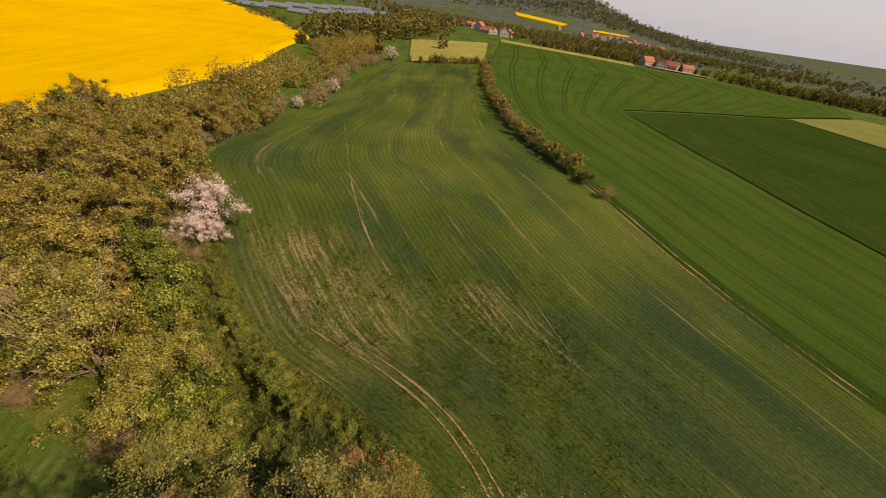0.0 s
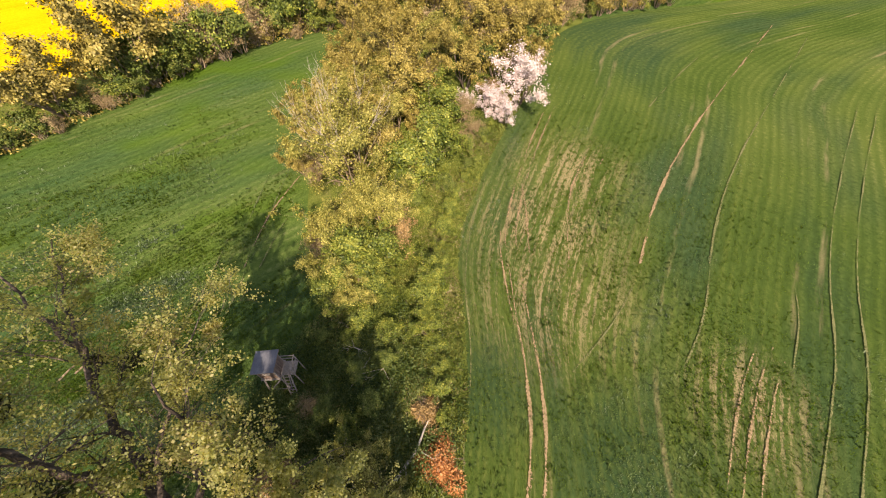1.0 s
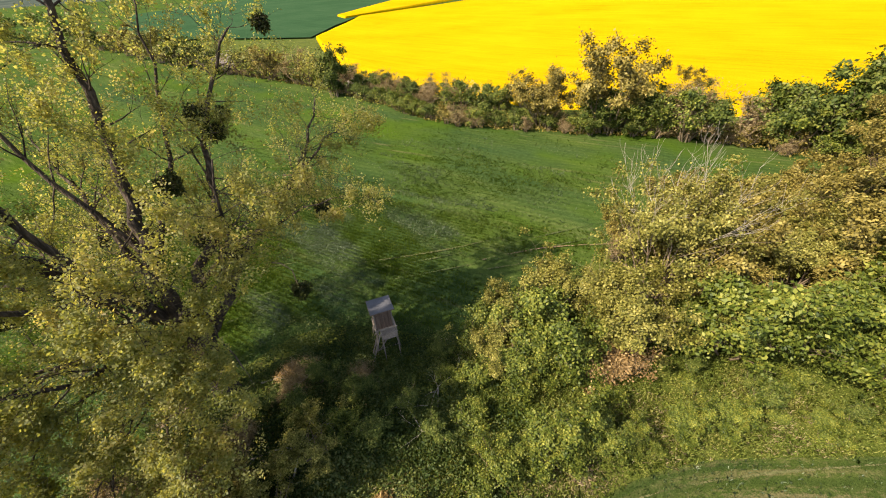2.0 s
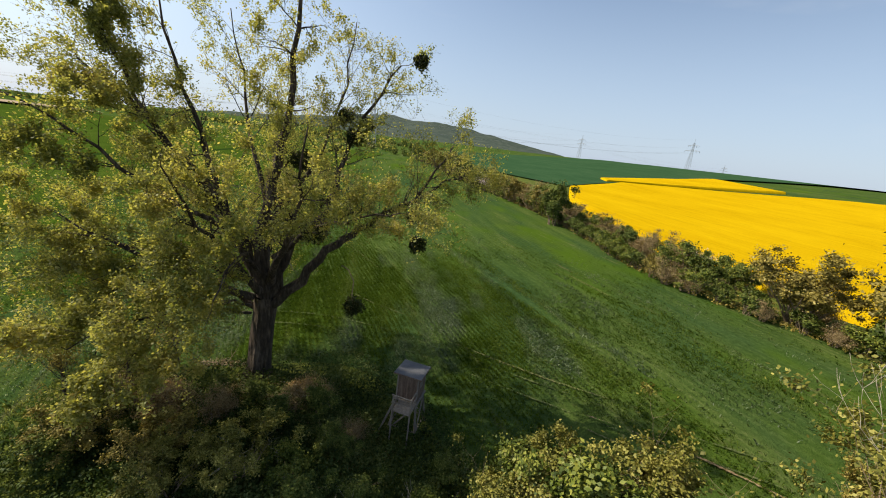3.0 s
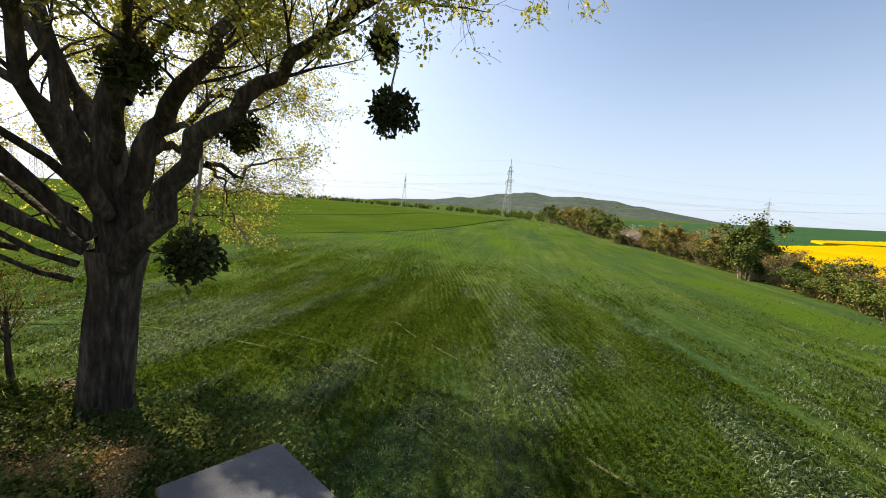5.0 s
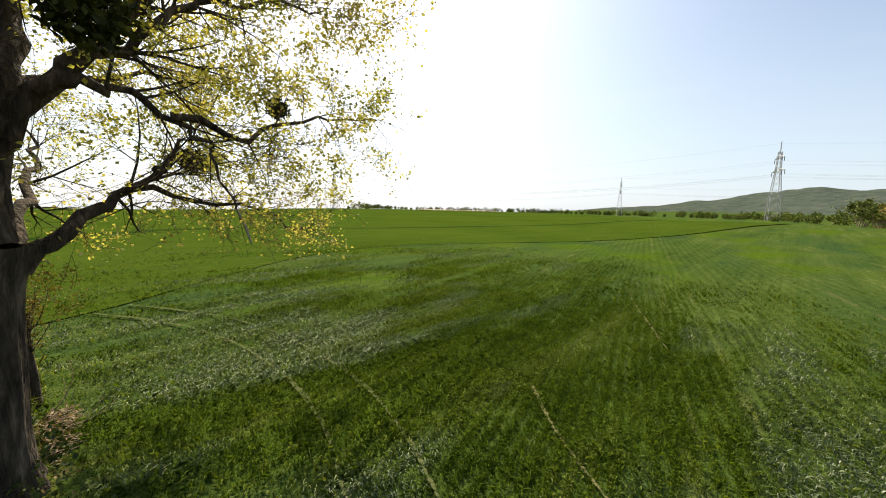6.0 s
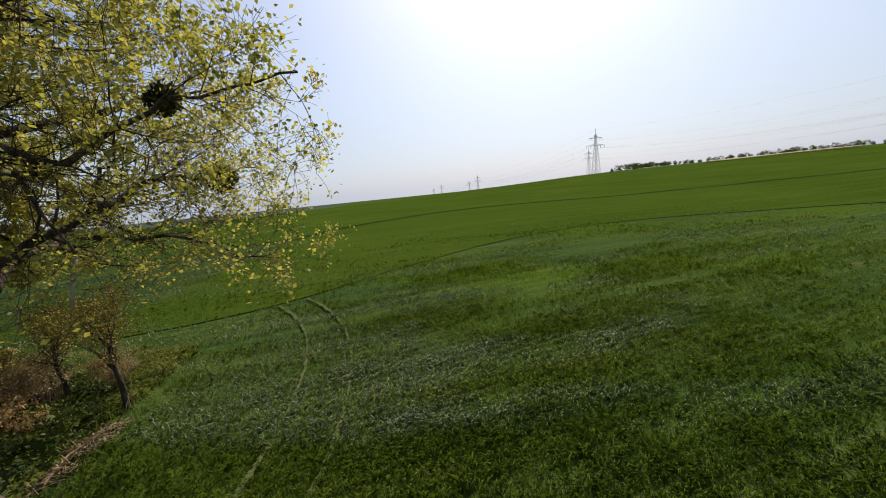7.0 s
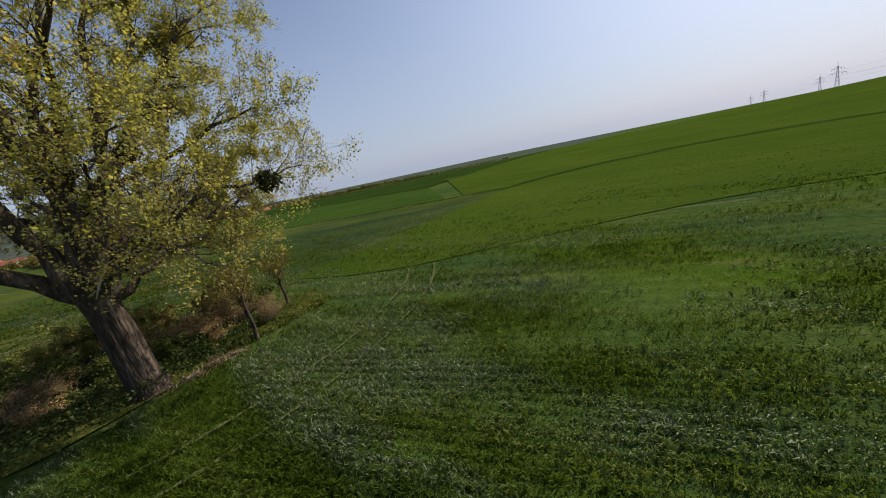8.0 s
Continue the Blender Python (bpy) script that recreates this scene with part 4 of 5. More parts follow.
    part_mesh("crown", quick("crown", v, f, M_LEAF_POPLAR), root, "thin spring crown of small yellow-green leaves")
    # a strip of bark that peeled off and hangs
    v, f = tubes([([(-3.05 - o.x, -3.75 - o.y, 5.75 - o.z), (-3.35 - o.x, -3.85 - o.y, 5.35 - o.z), (-3.58 - o.x, -3.91 - o.y, 4.9 - o.z)], [0.03, 0.045, 0.02])], 5)
    part_mesh("broken_twig", grown("broken_twig", v, f, M_DEADWOOD), root, "pale broken twig hanging down")
    return tagged(root, "old many-limbed poplar with thin new leaves and mistletoe", "tree")


big_tree()


def mistletoe(x, y, z, r, seed, hang=0.0):
    rng = np.random.default_rng(seed)
    root = new("mistletoe")
    root.location = (x, y, z)
    lines = []
    for k in range(46):
        d = rand_dir(rng)
        lines.append(([d * 0.02, d * r * 0.5 + rand_dir(rng) * 0.03, d * r * 0.9 + rand_dir(rng) * 0.06], [0.012, 0.009, 0.005]))
    if hang:
        lines.append(([(0, 0, 0), (0.06, -0.02, hang * 0.35), (0.02, -0.16, hang * 0.7), (0.32, -0.5, hang * 0.95), (0.7, -0.9, hang)], [0.022, 0.026, 0.03, 0.035, 0.04]))
    v, f = tubes(lines, 4)
    part_mesh("stalk", grown("stalk", v, f, M_TWIG), root)
    count = int(1900 * r)
    d = rng.normal(size=(count, 3))
    d /= np.linalg.norm(d, axis=1, keepdims=True)
    c = d * r * rng.uniform(0.3, 1.0, (count, 1)) ** 0.6 * (1 + 0.18 * np.sin(d[:, :1] * 5 + seed))
    v, f = leaves(c, 0.075 * (0.6 + r), 0.0, 1.8, rng)
    part_mesh("foliage", quick("foliage", v, f, M_MISTLETOE), root)
    return tagged(root, "dark round mistletoe clump hanging in the poplar", "mistletoe", "mistletoe clumps")


MISTLETOE = [(-11.0, 1.05, 8.75, 0.48, 1.6), (-7.8, 2.6, 5.6, 0.52, 1.9), (-10.6, 0.8, 10.2, 0.34, 0.6), (-10.2, 1.8, 17.7, 0.36, 0), (2.5, -4.0, 7.35, 0.45, 0),
                                     (-5.7, 2.1, 9.2, 0.5, 0), (-7.3, 0.8, 14.0, 0.42, 0), (-6.8, 1.0, 14.9, 0.38, 0), (-7.9, 0.7, 14.6, 0.3, 0), (-1.95, -5.24, 8.67, 0.31, 0), (-4.9, 1.2, 12.6, 0.5, 0), (-5.5, -1.15, 8.65, 0.58, 0)]
for i, (x, y, z, r, h) in enumerate(MISTLETOE):
    mistletoe(x, y, z, r, 100 + i, h)


# ---- the raised hide ----
def box(bm, size, m):
    made = bmesh.ops.create_cube(bm, size=1.0)
    bmesh.ops.transform(bm, matrix=m @ Matrix.Diagonal((*size, 1)), verts=made["verts"])
    return made["verts"]


def block(name, size, m, material, parent, label="", bevel=0.006):
    bm = bmesh.new()
    box(bm, size, m)
    if bevel:
        bmesh.ops.bevel(bm, geom=bm.edges[:], offset=bevel, segments=1, affect="EDGES")
    me = bpy.data.meshes.new(name)
    bm.to_mesh(me)
    bm.free()
    me.materials.append(material)
    return part_mesh(name, me, parent, label)


def bar(name, a, b, thick, material, parent, label=""):
    a, b = Vector(a), Vector(b)
    d = b - a
    m = Matrix.Translation((a + b) / 2) @ d.to_track_quat("Z", "Y").to_matrix().to_4x4()
    return block(name, (thick, thick, d.length), m, material, parent, label)


def hide():
    root = new("raised_hide")
    gx, gy = -11.0, 4.85
    root.matrix_world = pose(gx, gy, land(gx, gy) - 0.02, 0, 0, -27)
    floor_z, wall_h, s = 1.95, 1.38, 0.52
    for sx in (-1, 1):
        for sy in (-1, 1):
            bar("leg", (sx * 0.74, sy * 0.74, 0), (sx * 0.5, sy * 0.5, floor_z), 0.09, M_PALEWOOD, root)
    for k in range(4):
        q = Matrix.Rotation(k * math.pi / 2, 4, "Z")
        bar("brace", q @ Vector((-0.70, -0.72, 0.22)), q @ Vector((0.52, -0.54, 1.82)), 0.06, M_PALEWOOD, root)
        bar("crossbar", q @ Vector((-0.68, -0.69, 0.45)), q @ Vector((0.68, -0.69, 0.45)), 0.06, M_PALEWOOD, root)
    block("floor", (1.25, 1.25, 0.06), pose(0, 0, floor_z + 0.03), M_PALEWOOD, root)
    n = 7
    for side in range(4):
        q = Matrix.Rotation(side * math.pi / 2, 4, "Z")
        wall = new("wall")
        wall.parent = root
        for k in range(n):
            x = -s + (k + 0.5) * 2 * s / n
            gap = side in (0, 1, 3) and 2 <= k <= 4
            for z0, z1 in (((0.06, 0.62), (1.06, wall_h)) if gap else ((0.06, wall_h),)):
                block("plank", (2 * s / n - 0.012, 0.028 + 0.006 * (k % 2), z1 - z0), q @ pose(x, -s, floor_z + (z0 + z1) / 2), M_PLANK, wall, bevel=0.004)
        if side in (0, 1, 3):
            block("shutter", (0.46, 0.02, 0.43), q @ pose(0, -s - 0.004, floor_z + 0.84), M_PALEWOOD, wall, "pale wooden window shutter", 0.004)
    for sx in (-1, 1):
        for sy in (-1, 1):
            bar("corner_post", (sx * s, sy * s, floor_z), (sx * s, sy * s, floor_z + wall_h + 0.03), 0.07, M_PALEWOOD, root)
    tilt = pose(0, 0, floor_z + wall_h + 0.10, 5, 0, 0)
    block("roof", (1.42, 1.42, 0.05), tilt, M_FELT, root, "grey roofing felt, slightly tilted", 0.01)
    for k, (ax, ay, w, d) in enumerate([(0, 0.70, 1.44, 0.03), (0, -0.70, 1.44, 0.03), (0.70, 0, 0.03, 1.44), (-0.70, 0, 0.03, 1.44)]):
        block("fascia", (w, d, 0.06), tilt @ pose(ax, ay, -0.02), M_PLANK, root, bevel=0.004)
    # small landing with a rail, and the ladder
    block("landing", (0.9, 0.8, 0.05), pose(-0.1, 1.0, floor_z), M_PALEWOOD, root)
    for x in (-0.55, 0.35):
        bar("rail_post", (x, 1.38, 0.0), (x, 1.38, floor_z + 0.9), 0.06, M_PALEWOOD, root)
    for z in (0.45, 0.85):
        bar("rail", (-0.62, 1.38, floor_z + z), (0.42, 1.38, floor_z + z), 0.05, M_PALEWOOD, root)
        bar("rail", (-0.55, 0.56, floor_z + z), (-0.55, 1.42, floor_z + z), 0.05, M_PALEWOOD, root)
    ladder = new("ladder")
    ladder.parent = root
    for y in (0.72, 1.16):
        bar("stringer", (1.15, y, 0.0), (0.38, y, floor_z + 0.35), 0.06, M_PALEWOOD, ladder)
    for k in range(7):
        f = (k + 0.6) / 7.6
        x, z = 1.15 - 0.77 * f, (floor_z + 0.35) * f
        bar("rung", (x, 0.68, z), (x, 1.20, z), 0.04, M_PALEWOOD, ladder)
    return tagged(root, "small grey wooden hunting hide on legs in the poplar's shade", "hunting hide")


hide()

# ---- shrubs of the hedges: a few kinds, built once, then set out ----
KINDS = {
    "olive": shrub("willow_shrub", "olive-brown budding willow shrub in the hedge", "shrub", 1, 5.0, 2.6, 0.115, M_LEAF_OLIVE, 12500, 9, clump=0.30, tight=0.93),
    "willow": shrub("willow_shrub", "yellow-green leafy willow bush in the hedge strip", "shrub", 12, 5.6, 2.8, 0.115, M_LEAF_WILLOW, 15000, 10, clump=0.30, tight=0.93),
    "green": shrub("hawthorn", "fresh green hawthorn bush in the hedge", "shrub", 2, 3.4, 2.2, 0.10, M_LEAF_GREEN, 12500, 9, clump=0.27, tight=0.93),
    "dark": shrub("hedge_bush", "dark green dense bush in the hedge", "shrub", 3, 3.0, 2.0, 0.105, M_LEAF_DARK, 11000, clump=0.25, tight=0.9),
    "brown": shrub("thorn_bush", "brown half-bare thorn bush in the hedge", "shrub", 4, 3.2, 2.3, 0.065, M_LEAF_BROWN, 6500, 17, clump=0.30),
    "rust": shrub("withered_bush", "withered tan-orange bush with dry leaves", "shrub", 5, 1.6, 1.3, 0.07, M_LEAF_RUST, 3200, 15, clump=0.20),
    "low": shrub("bramble", "low yellow-green bramble bush", "shrub", 6, 1.5, 1.5, 0.085, M_LEAF_GREEN, 5500, 9, clump=0.2),
    "tall": shrub("tree", "tall olive-green hedgerow tree", "tree", 8, 9.0, 3.6, 0.16, M_LEAF_OLIVE, 14000, 6, M_BARK, clump=0.42, tight=0.88),
    "bloom": shrub("blossom_tree", "cherry tree in full white-pink blossom at the field edge", "tree", 9, 5.4, 3.0, 0.13, M_BLOSSOM, 8500, 11, M_BARK, clump=0.30, tight=0.8, gaps=-1.0),
    "bareish": shrub("willow_shrub", "willow shrub with bleached dead branches on top", "shrub", 10, 6.4, 3.3, 0.09, M_LEAF_WILLOW, 22000, 15, M_TWIG, dead=14, clump=0.32, tight=0.9, gaps=-0.2),
    "far_olive": shrub("hedge_bush", "olive-brown budding bush in the far hedge", "shrub", 31, 4.6, 2.6, 0.16, M_LEAF_OLIVE, 5600, 8, clump=0.30, tight=0.85),
    "far_green": shrub("hawthorn", "green hawthorn in the far hedge", "shrub", 32, 3.8, 2.3, 0.16, M_LEAF_GREEN, 5400, 8, clump=0.28, tight=0.85),
    "far_dark": shrub("hedge_bush", "dark green bush in the far hedge", "shrub", 33, 3.6, 2.2, 0.16, M_LEAF_DARK, 5400, 8, clump=0.28, tight=0.85),
    "far_brown": shrub("thorn_bush", "grey-brown half-bare thorn bush in the far hedge", "shrub", 34, 3.6, 2.4, 0.11, M_LEAF_BROWN, 3000, 13, clump=0.34),
    "far_pale": shrub("blackthorn", "blackthorn bush with pale blossom in the far hedge", "shrub", 35, 2.8, 2.0, 0.10, M_BLOSSOM, 1500, 11, clump=0.30),
}
USED = set()


def plant(kind, x, y, size=1.0, turn=0.0, tall=1.0):
    ob = KINDS[kind]
    m = pose(x, y, land(x, y) - 0.03, 0, 0, turn)
    if kind in USED:
        ob = copy_thing(ob, m)
    USED.add(kind)
    ob.matrix_basis = m @ Matrix.Diagonal((size, size, size * tall, 1))
    ob["group"] = "hedge trees" if kind in ("tall", "bloom") else "hedge shrubs"
    return ob


R2 = random.Random(5)
# the strip by the hide, from the shade outwards
plant("bareish", -26.2, 16.2, 1.22, 20, 1.08)
for k, x, y, s in [("willow", -18.8, 12.4, 0.85), ("willow", -20.6, 16.6, 0.9), ("green", -15.6, 10.0, 0.95), ("green", -14.2, 12.6, 0.8), ("green", -23.6, 21.2, 1.55), ("green", -27.2, 24.6, 1.5), ("green", -30.4, 27.2, 1.35),
                   ("olive", -28.2, 18.4, 1.2), ("green", -12.6, 16.2, 0.75), ("green", -13.8, 17.6, 0.6), ("green", -10.6, 15.0, 0.55), ("rust", -18.4, 17.0, 1.3), ("low", -19.4, 20.4, 0.6), ("dark", -21.8, 22.6, 0.5), ("low", -23.6, 24.6, 0.6), ("low", -25.8, 27.4, 0.6), ("green", -16.6, 14.4, 0.9), ("brown", -16.2, 12.4, 0.8),
                   ("rust", -16.9, 15.9, 1.25), ("green", -15.8, 13.6, 0.8), ("green", -17.0, 10.6, 0.8), ("brown", -18.6, 10.6, 0.7), ("willow", -14.0, 11.4, 0.55), ("willow", -20.4, 13.4, 0.8), ("green", -17.0, 13.2, 1.25), ("green", -15.0, 12.0, 1.05), ("willow", -16.2, 11.0, 0.7), ("green", -11.8, 15.8, 0.8), ("green", -8.8, 14.7, 0.6), ("low", -15.4, 17.2, 0.8), ("dark", -20.8, 20.0, 0.45), ("low", -22.4, 23.6, 0.7), ("brown", -25.8, 28.0, 0.6), ("low", -8.0, 14.4, 0.7), ("low", -5.4, 13.6, 0.75), ("low", -6.6, 14.2, 0.6), ("low", -3.4, 12.9, 0.6),
                   ("brown", -30.0, 30.6, 0.95), ("brown", -26.8, 30.4, 0.6), ("olive", -33.5, 26.5, 1.25), ("olive", -33.5, 20.5, 1.1), ("tall", -38.5, 28.0, 0.9), ("tall", -36.0, 35.0, 0.72), ("bloom", -29.6, 38.2, 1.0), ("bloom", -27.2, 34.4, 0.5),
                   ("bloom", -29.2, 34.2, 0.58), ("bloom", -31.4, 31.8, 0.42), ("low", -17.6, 20.6, 0.6), ("low", -20.6, 25.8, 0.6), ("willow", -43.0, 36.0, 1.1), ("olive", -46.0, 29.0, 1.1), ("tall", -45.0, 43.0, 0.9), ("olive", -38.5, 43.0, 1.0),
                   ("rust", -33.0, 36.5, 1.3), ("brown", -27.5, 15.4, 0.8), ("willow", -36.5, 24.0, 0.9), ("low", -12.6, 11.0, 0.9), ("dark", -14.0, 10.4, 0.6)]:
    plant(k, x, y, s, R2.uniform(0, 360))
# more of the strip, filled in between its two borders
for i in range(60):
    k = R2.uniform(0.30, 1.0)
    a, b = along(STRIP_WEST, k), along(STRIP_EAST, 0.02 + 0.30 * k)
    f = R2.uniform(0.14, 0.66)
    x, y = a[0] + (b[0] - a[0]) * f, a[1] + (b[1] - a[1]) * f
    if x > -16:
        continue
    plant(R2.choice(["olive", "green", "brown", "low", "willow", "green", "low"]), x, y, R2.uniform(0.5, 0.9), R2.uniform(0, 360))
# low growth along the field edge, and the wood's edge north of the blossom
for i in range(13):
    a = along(STRIP_EAST, 0.11 + 0.13 * (i + R2.uniform(-0.3, 0.3)) / 13)
    d = R2.uniform(0.8, 2.4)
    plant(R2.choice(["low", "green", "low"]), a[0] - d * 0.8, a[1] - d * 0.6, R2.uniform(0.3, 0.55), R2.uniform(0, 360))
for i in range(44):
    a = along(STRIP_EAST, 0.27 + 0.24 * (i + R2.uniform(-0.3, 0.3)) / 44)
    d = R2.choice((1.2, 3.0, 5.5, 8.0))
    kind = R2.choice(["far_olive", "far_brown", "far_olive", "far_green", "tall", "far_dark"])
    plant(kind, a[0] - d, a[1] - d * 0.2, (R2.uniform(0.9, 1.4) if kind != "tall" else 0.75) * (0.6 if d < 2 else 1.0), R2.uniform(0, 360))
# a close row along the strip's western edge
for i in range(26):
    k = 0.44 + 0.56 * (i + R2.uniform(-0.3, 0.3)) / 26
    a = along(STRIP_WEST, min(max(k, 0), 1))
    d = R2.uniform(1.2, 3.6)
    plant(R2.choice(["olive", "willow", "brown", "olive", "green"]), a[0] + d * 0.55, a[1] + d * 0.85, R2.uniform(0.6, 1.05), R2.uniform(0, 360))
# leafy bushes close the strip towards the worn field
for i in range(24):
    k = 0.13 + 0.30 * (i + R2.uniform(-0.3, 0.3)) / 24
    a = along(STRIP_EAST, k)
    d = R2.uniform(1.3, 2.7)
    plant(R2.choice(["green", "dark", "willow", "low", "green"]), a[0] - d * 0.62, a[1] - d * 0.78, R2.uniform(0.36, 0.62), R2.uniform(0, 360), 0.9)
# brush round the poplar
for k, x, y, s in [("dark", -6.6, 4.2, 0.6), ("brown", -8.4, 5.8, 0.4), ("dark", -4.6, 5.0, 0.6), ("brown", -2.0, 4.2, 0.6), ("brown", 0.2, 3.8, 0.6), ("low", -5.6, 7.6, 0.8), ("olive", -0.6, 6.6, 0.5), ("dark", -8.8, 9.2, 0.5), ("dark", -3.4, 3.2, 0.5),
                   ("rust", 1.0, 2.6, 0.5), ("dark", -7.2, 6.4, 0.5), ("low", -11.2, 9.8, 0.7), ("dark", -12.4, 8.2, 0.45), ("dark", 3.6, 4.6, 0.5), ("olive", 2.6, 6.2, 0.5), ("dark", -1.2, 2.6, 0.45),
                   ("rust", 1.0, 3.4, 0.9), ("brown", 2.4, 3.4, 0.65), ("rust", 0.2, 4.6, 0.8), ("brown", 3.4, 1.6, 0.5), ("rust", -5.6, 2.4, 0.7), ("brown", -6.2, 3.4, 0.55), ("brown", -4.9, 3.9, 0.5), ("willow", -4.0, 7.6, 0.5),
                   ("willow", -1.6, 8.2, 0.45), ("dark", -6.6, 9.2, 0.6), ("dark", -8.0, 6.8, 0.45), ("green", 3.2, 6.6, 0.6), ("dark", -8.6, 11.4, 0.5), ("low", -10.4, 12.2, 0.8)]:
    plant(k, x, y, s, R2.uniform(0, 360), 0.9)
# the western hedge: a close front row, then the bushes behind
FAR = ["far_brown", "far_green", "far_dark", "far_brown", "far_dark", "far_dark", "far_brown", "far_green", "far_olive"]
for i in range(70):
    a = along(HEDGE_WEST, 0.30 + 0.70 * (i + R2.uniform(0, 0.7)) / 70)
    plant(R2.choice(FAR), a[0] - R2.uniform(0.2, 1.6), a[1] + R2.uniform(-0.5, 0.5), R2.uniform(0.6, 0.95), R2.uniform(0, 360), 0.85)
for i in range(110):
    k = 0.28 + 0.72 * (i + R2.uniform(0, 0.8)) / 110
    a, b = along(HEDGE_WEST, k), along(RAPE_EAST, min(k * 0.62 + 0.02, 1))
    f = R2.choice((0.18, 0.3, 0.4, 0.5, 0.65)) + R2.uniform(-0.03, 0.05)
    plant(R2.choice(FAR) if R2.random() > 0.07 else "far_pale", a[0] + (b[0] - a[0]) * f, a[1] + (b[1] - a[1]) * f, R2.uniform(0.95, 1.5) * (0.78 if a[1] < -20 else 1.2), R2.uniform(0, 360), 1.0)
plant("dark", -48.5, -55.0, 2.6, 40, 1.0)
for k, x, y, s in [("far_dark", -30, -197, 2.6), ("far_dark", -33, -186, 2.2), ("far_green", -34, -172, 1.5), ("far_olive", -35.5, -158, 1.9), ("far_olive", -36.5, -147, 1.7), ("willow", -38.5, -135, 1.9), ("far_green", -41, -123, 2.0),
                   ("willow", -39.5, -128, 1.1), ("far_dark", -43.5, -112, 2.1), ("far_green", -42.0, -104, 1.5), ("far_pale", -45.0, -100, 1.9), ("far_pale", -43.0, -108, 1.5), ("willow", -48.0, -92, 1.2), ("far_olive", -49.0, -84, 1.5),
                   ("far_brown", -51.0, -74, 1.9), ("far_olive", -51.5, -66, 1.5)]:
    plant(k, x, y, s, R2.uniform(0, 360), 0.9)
plant("olive", -58.0, 0.2, 2.2, 10, 1.0)
plant("brown", -62.0, 8.4, 2.0, 80, 1.0)
plant("olive", -55.5, -9.0, 1.7, 130, 0.9)
plant("tall", -66.0, 9.0, 0.7, 100)
plant("far_pale", -64.5, 7.0, 1.7, 70)
plant("dark", -63.6, 19.6, 2.1, 70)
plant("dark", -66.5, 25.5, 2.7, 160, 1.05)
for x, y, size in [(-70, 36, 1.0), (-75, 43, 1.1), (-66, 32, 0.9), (-72, 51, 1.0), (-67, 42, 0.95), (-62, 34, 0.85), (-60, 40, 0.9), (-79, 36, 0.9)]:
    plant("tall", x, y, size, R2.uniform(0, 360))
# the wood between the strip and the rapeseed, its near end
for i in range(40):
    y = R2.uniform(28, 70)
    x = R2.uniform(-74, -46 if y < 62 else -44)
    kind = R2.choice(["tall", "far_olive", "far_olive", "far_brown", "far_green", "far_olive"])
    plant(kind, x, y, R2.uniform(0.6, 1.0) * (0.8 if kind == "tall" else 1.3), R2.uniform(0, 360))
for x, y, s in [(-37.5, 112, 0.6), (-33.5, 182, 0.9), (-40, 92, 0.45)]:
    plant("bloom", x, y, s, 30)
# the thin hedge along the lane
for i in range(76):
    p = along(LANE, 0.30 + 0.70 * i / 76)
    if p[1] > 64:
        plant(R2.choice(["far_brown", "far_olive", "far_green", "far_dark", "far_brown"]), p[0] - 0.4 + R2.uniform(-0.6, 0.6), p[1], R2.uniform(0.6, 0.95), R2.uniform(0, 360), 0.85)
plant("brown", 28.9, 62.4, 0.75, 50)


# ---- pylons and cables ----
def pylon(name="power_pylon"):
    root = new(name)
    h = 46.0

    def beam(lines, a, b, r=0.16):
        lines.append(([a, b], [r, r]))

    def width(z):
        return 3.6 - 2.6 * smooth(0, 0.95, z / h) if z < h * 0.95 else 0.6

    mast = []
    levels = [0, 6, 11.5, 16.5, 21, 25, 28.5, 31.5, 34.5, 37.5, 40.5, 43]
    for z0, z1 in zip(levels, levels[1:]):
        w0, w1 = width(z0) / 1.2, width(z1) / 1.2
        for sx, sy in ((-1, -1), (1, -1), (1, 1), (-1, 1)):
            beam(mast, (sx * w0, sy * w0, z0), (sx * w1, sy * w1, z1), 0.15)
        for (ax, ay), (bx, by) in (((-1, -1), (1, -1)), ((1, -1), (1, 1)), ((1, 1), (-1, 1)), ((-1, 1), (-1, -1))):
            beam(mast, (ax * w0, ay * w0, z0), (bx * w1, by * w1, z1), 0.075)
            beam(mast, (bx * w0, by * w0, z0), (ax * w1, ay * w1, z1), 0.075)
    beam(mast, (0, 0, 42), (0, 0, h + 3), 0.25)
    v, f = tubes(mast, 4)
    part_mesh("mast", grown("mast", v, f, M_STEEL, smooth_shade=False), root)
    for z, reach in ((31.0, 11.0), (39.0, 8.0)):
        lines = []
        for s in (-1, 1):
            for y in (-0.8, 0.8):
                beam(lines, (0, y, z), (s * reach, 0, z), 0.16)
                beam(lines, (0, y, z + 1.8), (s * reach, 0, z), 0.13)
            for k in range(1, 5):
                x = s * reach * k / 5
                beam(lines, (x, 0, z), (x, 0, z + 1.8 * (1 - k / 5)), 0.09)
        v, f = tubes(lines, 4)
        arm = part_mesh("crossarm", grown("crossarm", v, f, M_STEEL, smooth_shade=False), root)
        for x in (-reach, -reach * 0.55, reach * 0.55, reach):
            v, f = tubes([([(x, 0, z), (x, 0, z - 2.6)], [0.16, 0.2])], 5)
            part_mesh("insulator", grown("insulator", v, f, M_GLASS), arm)
    return tagged(root, "grey steel lattice power pylon with two crossarms", "power pylon", "power pylons")


STOOD = []


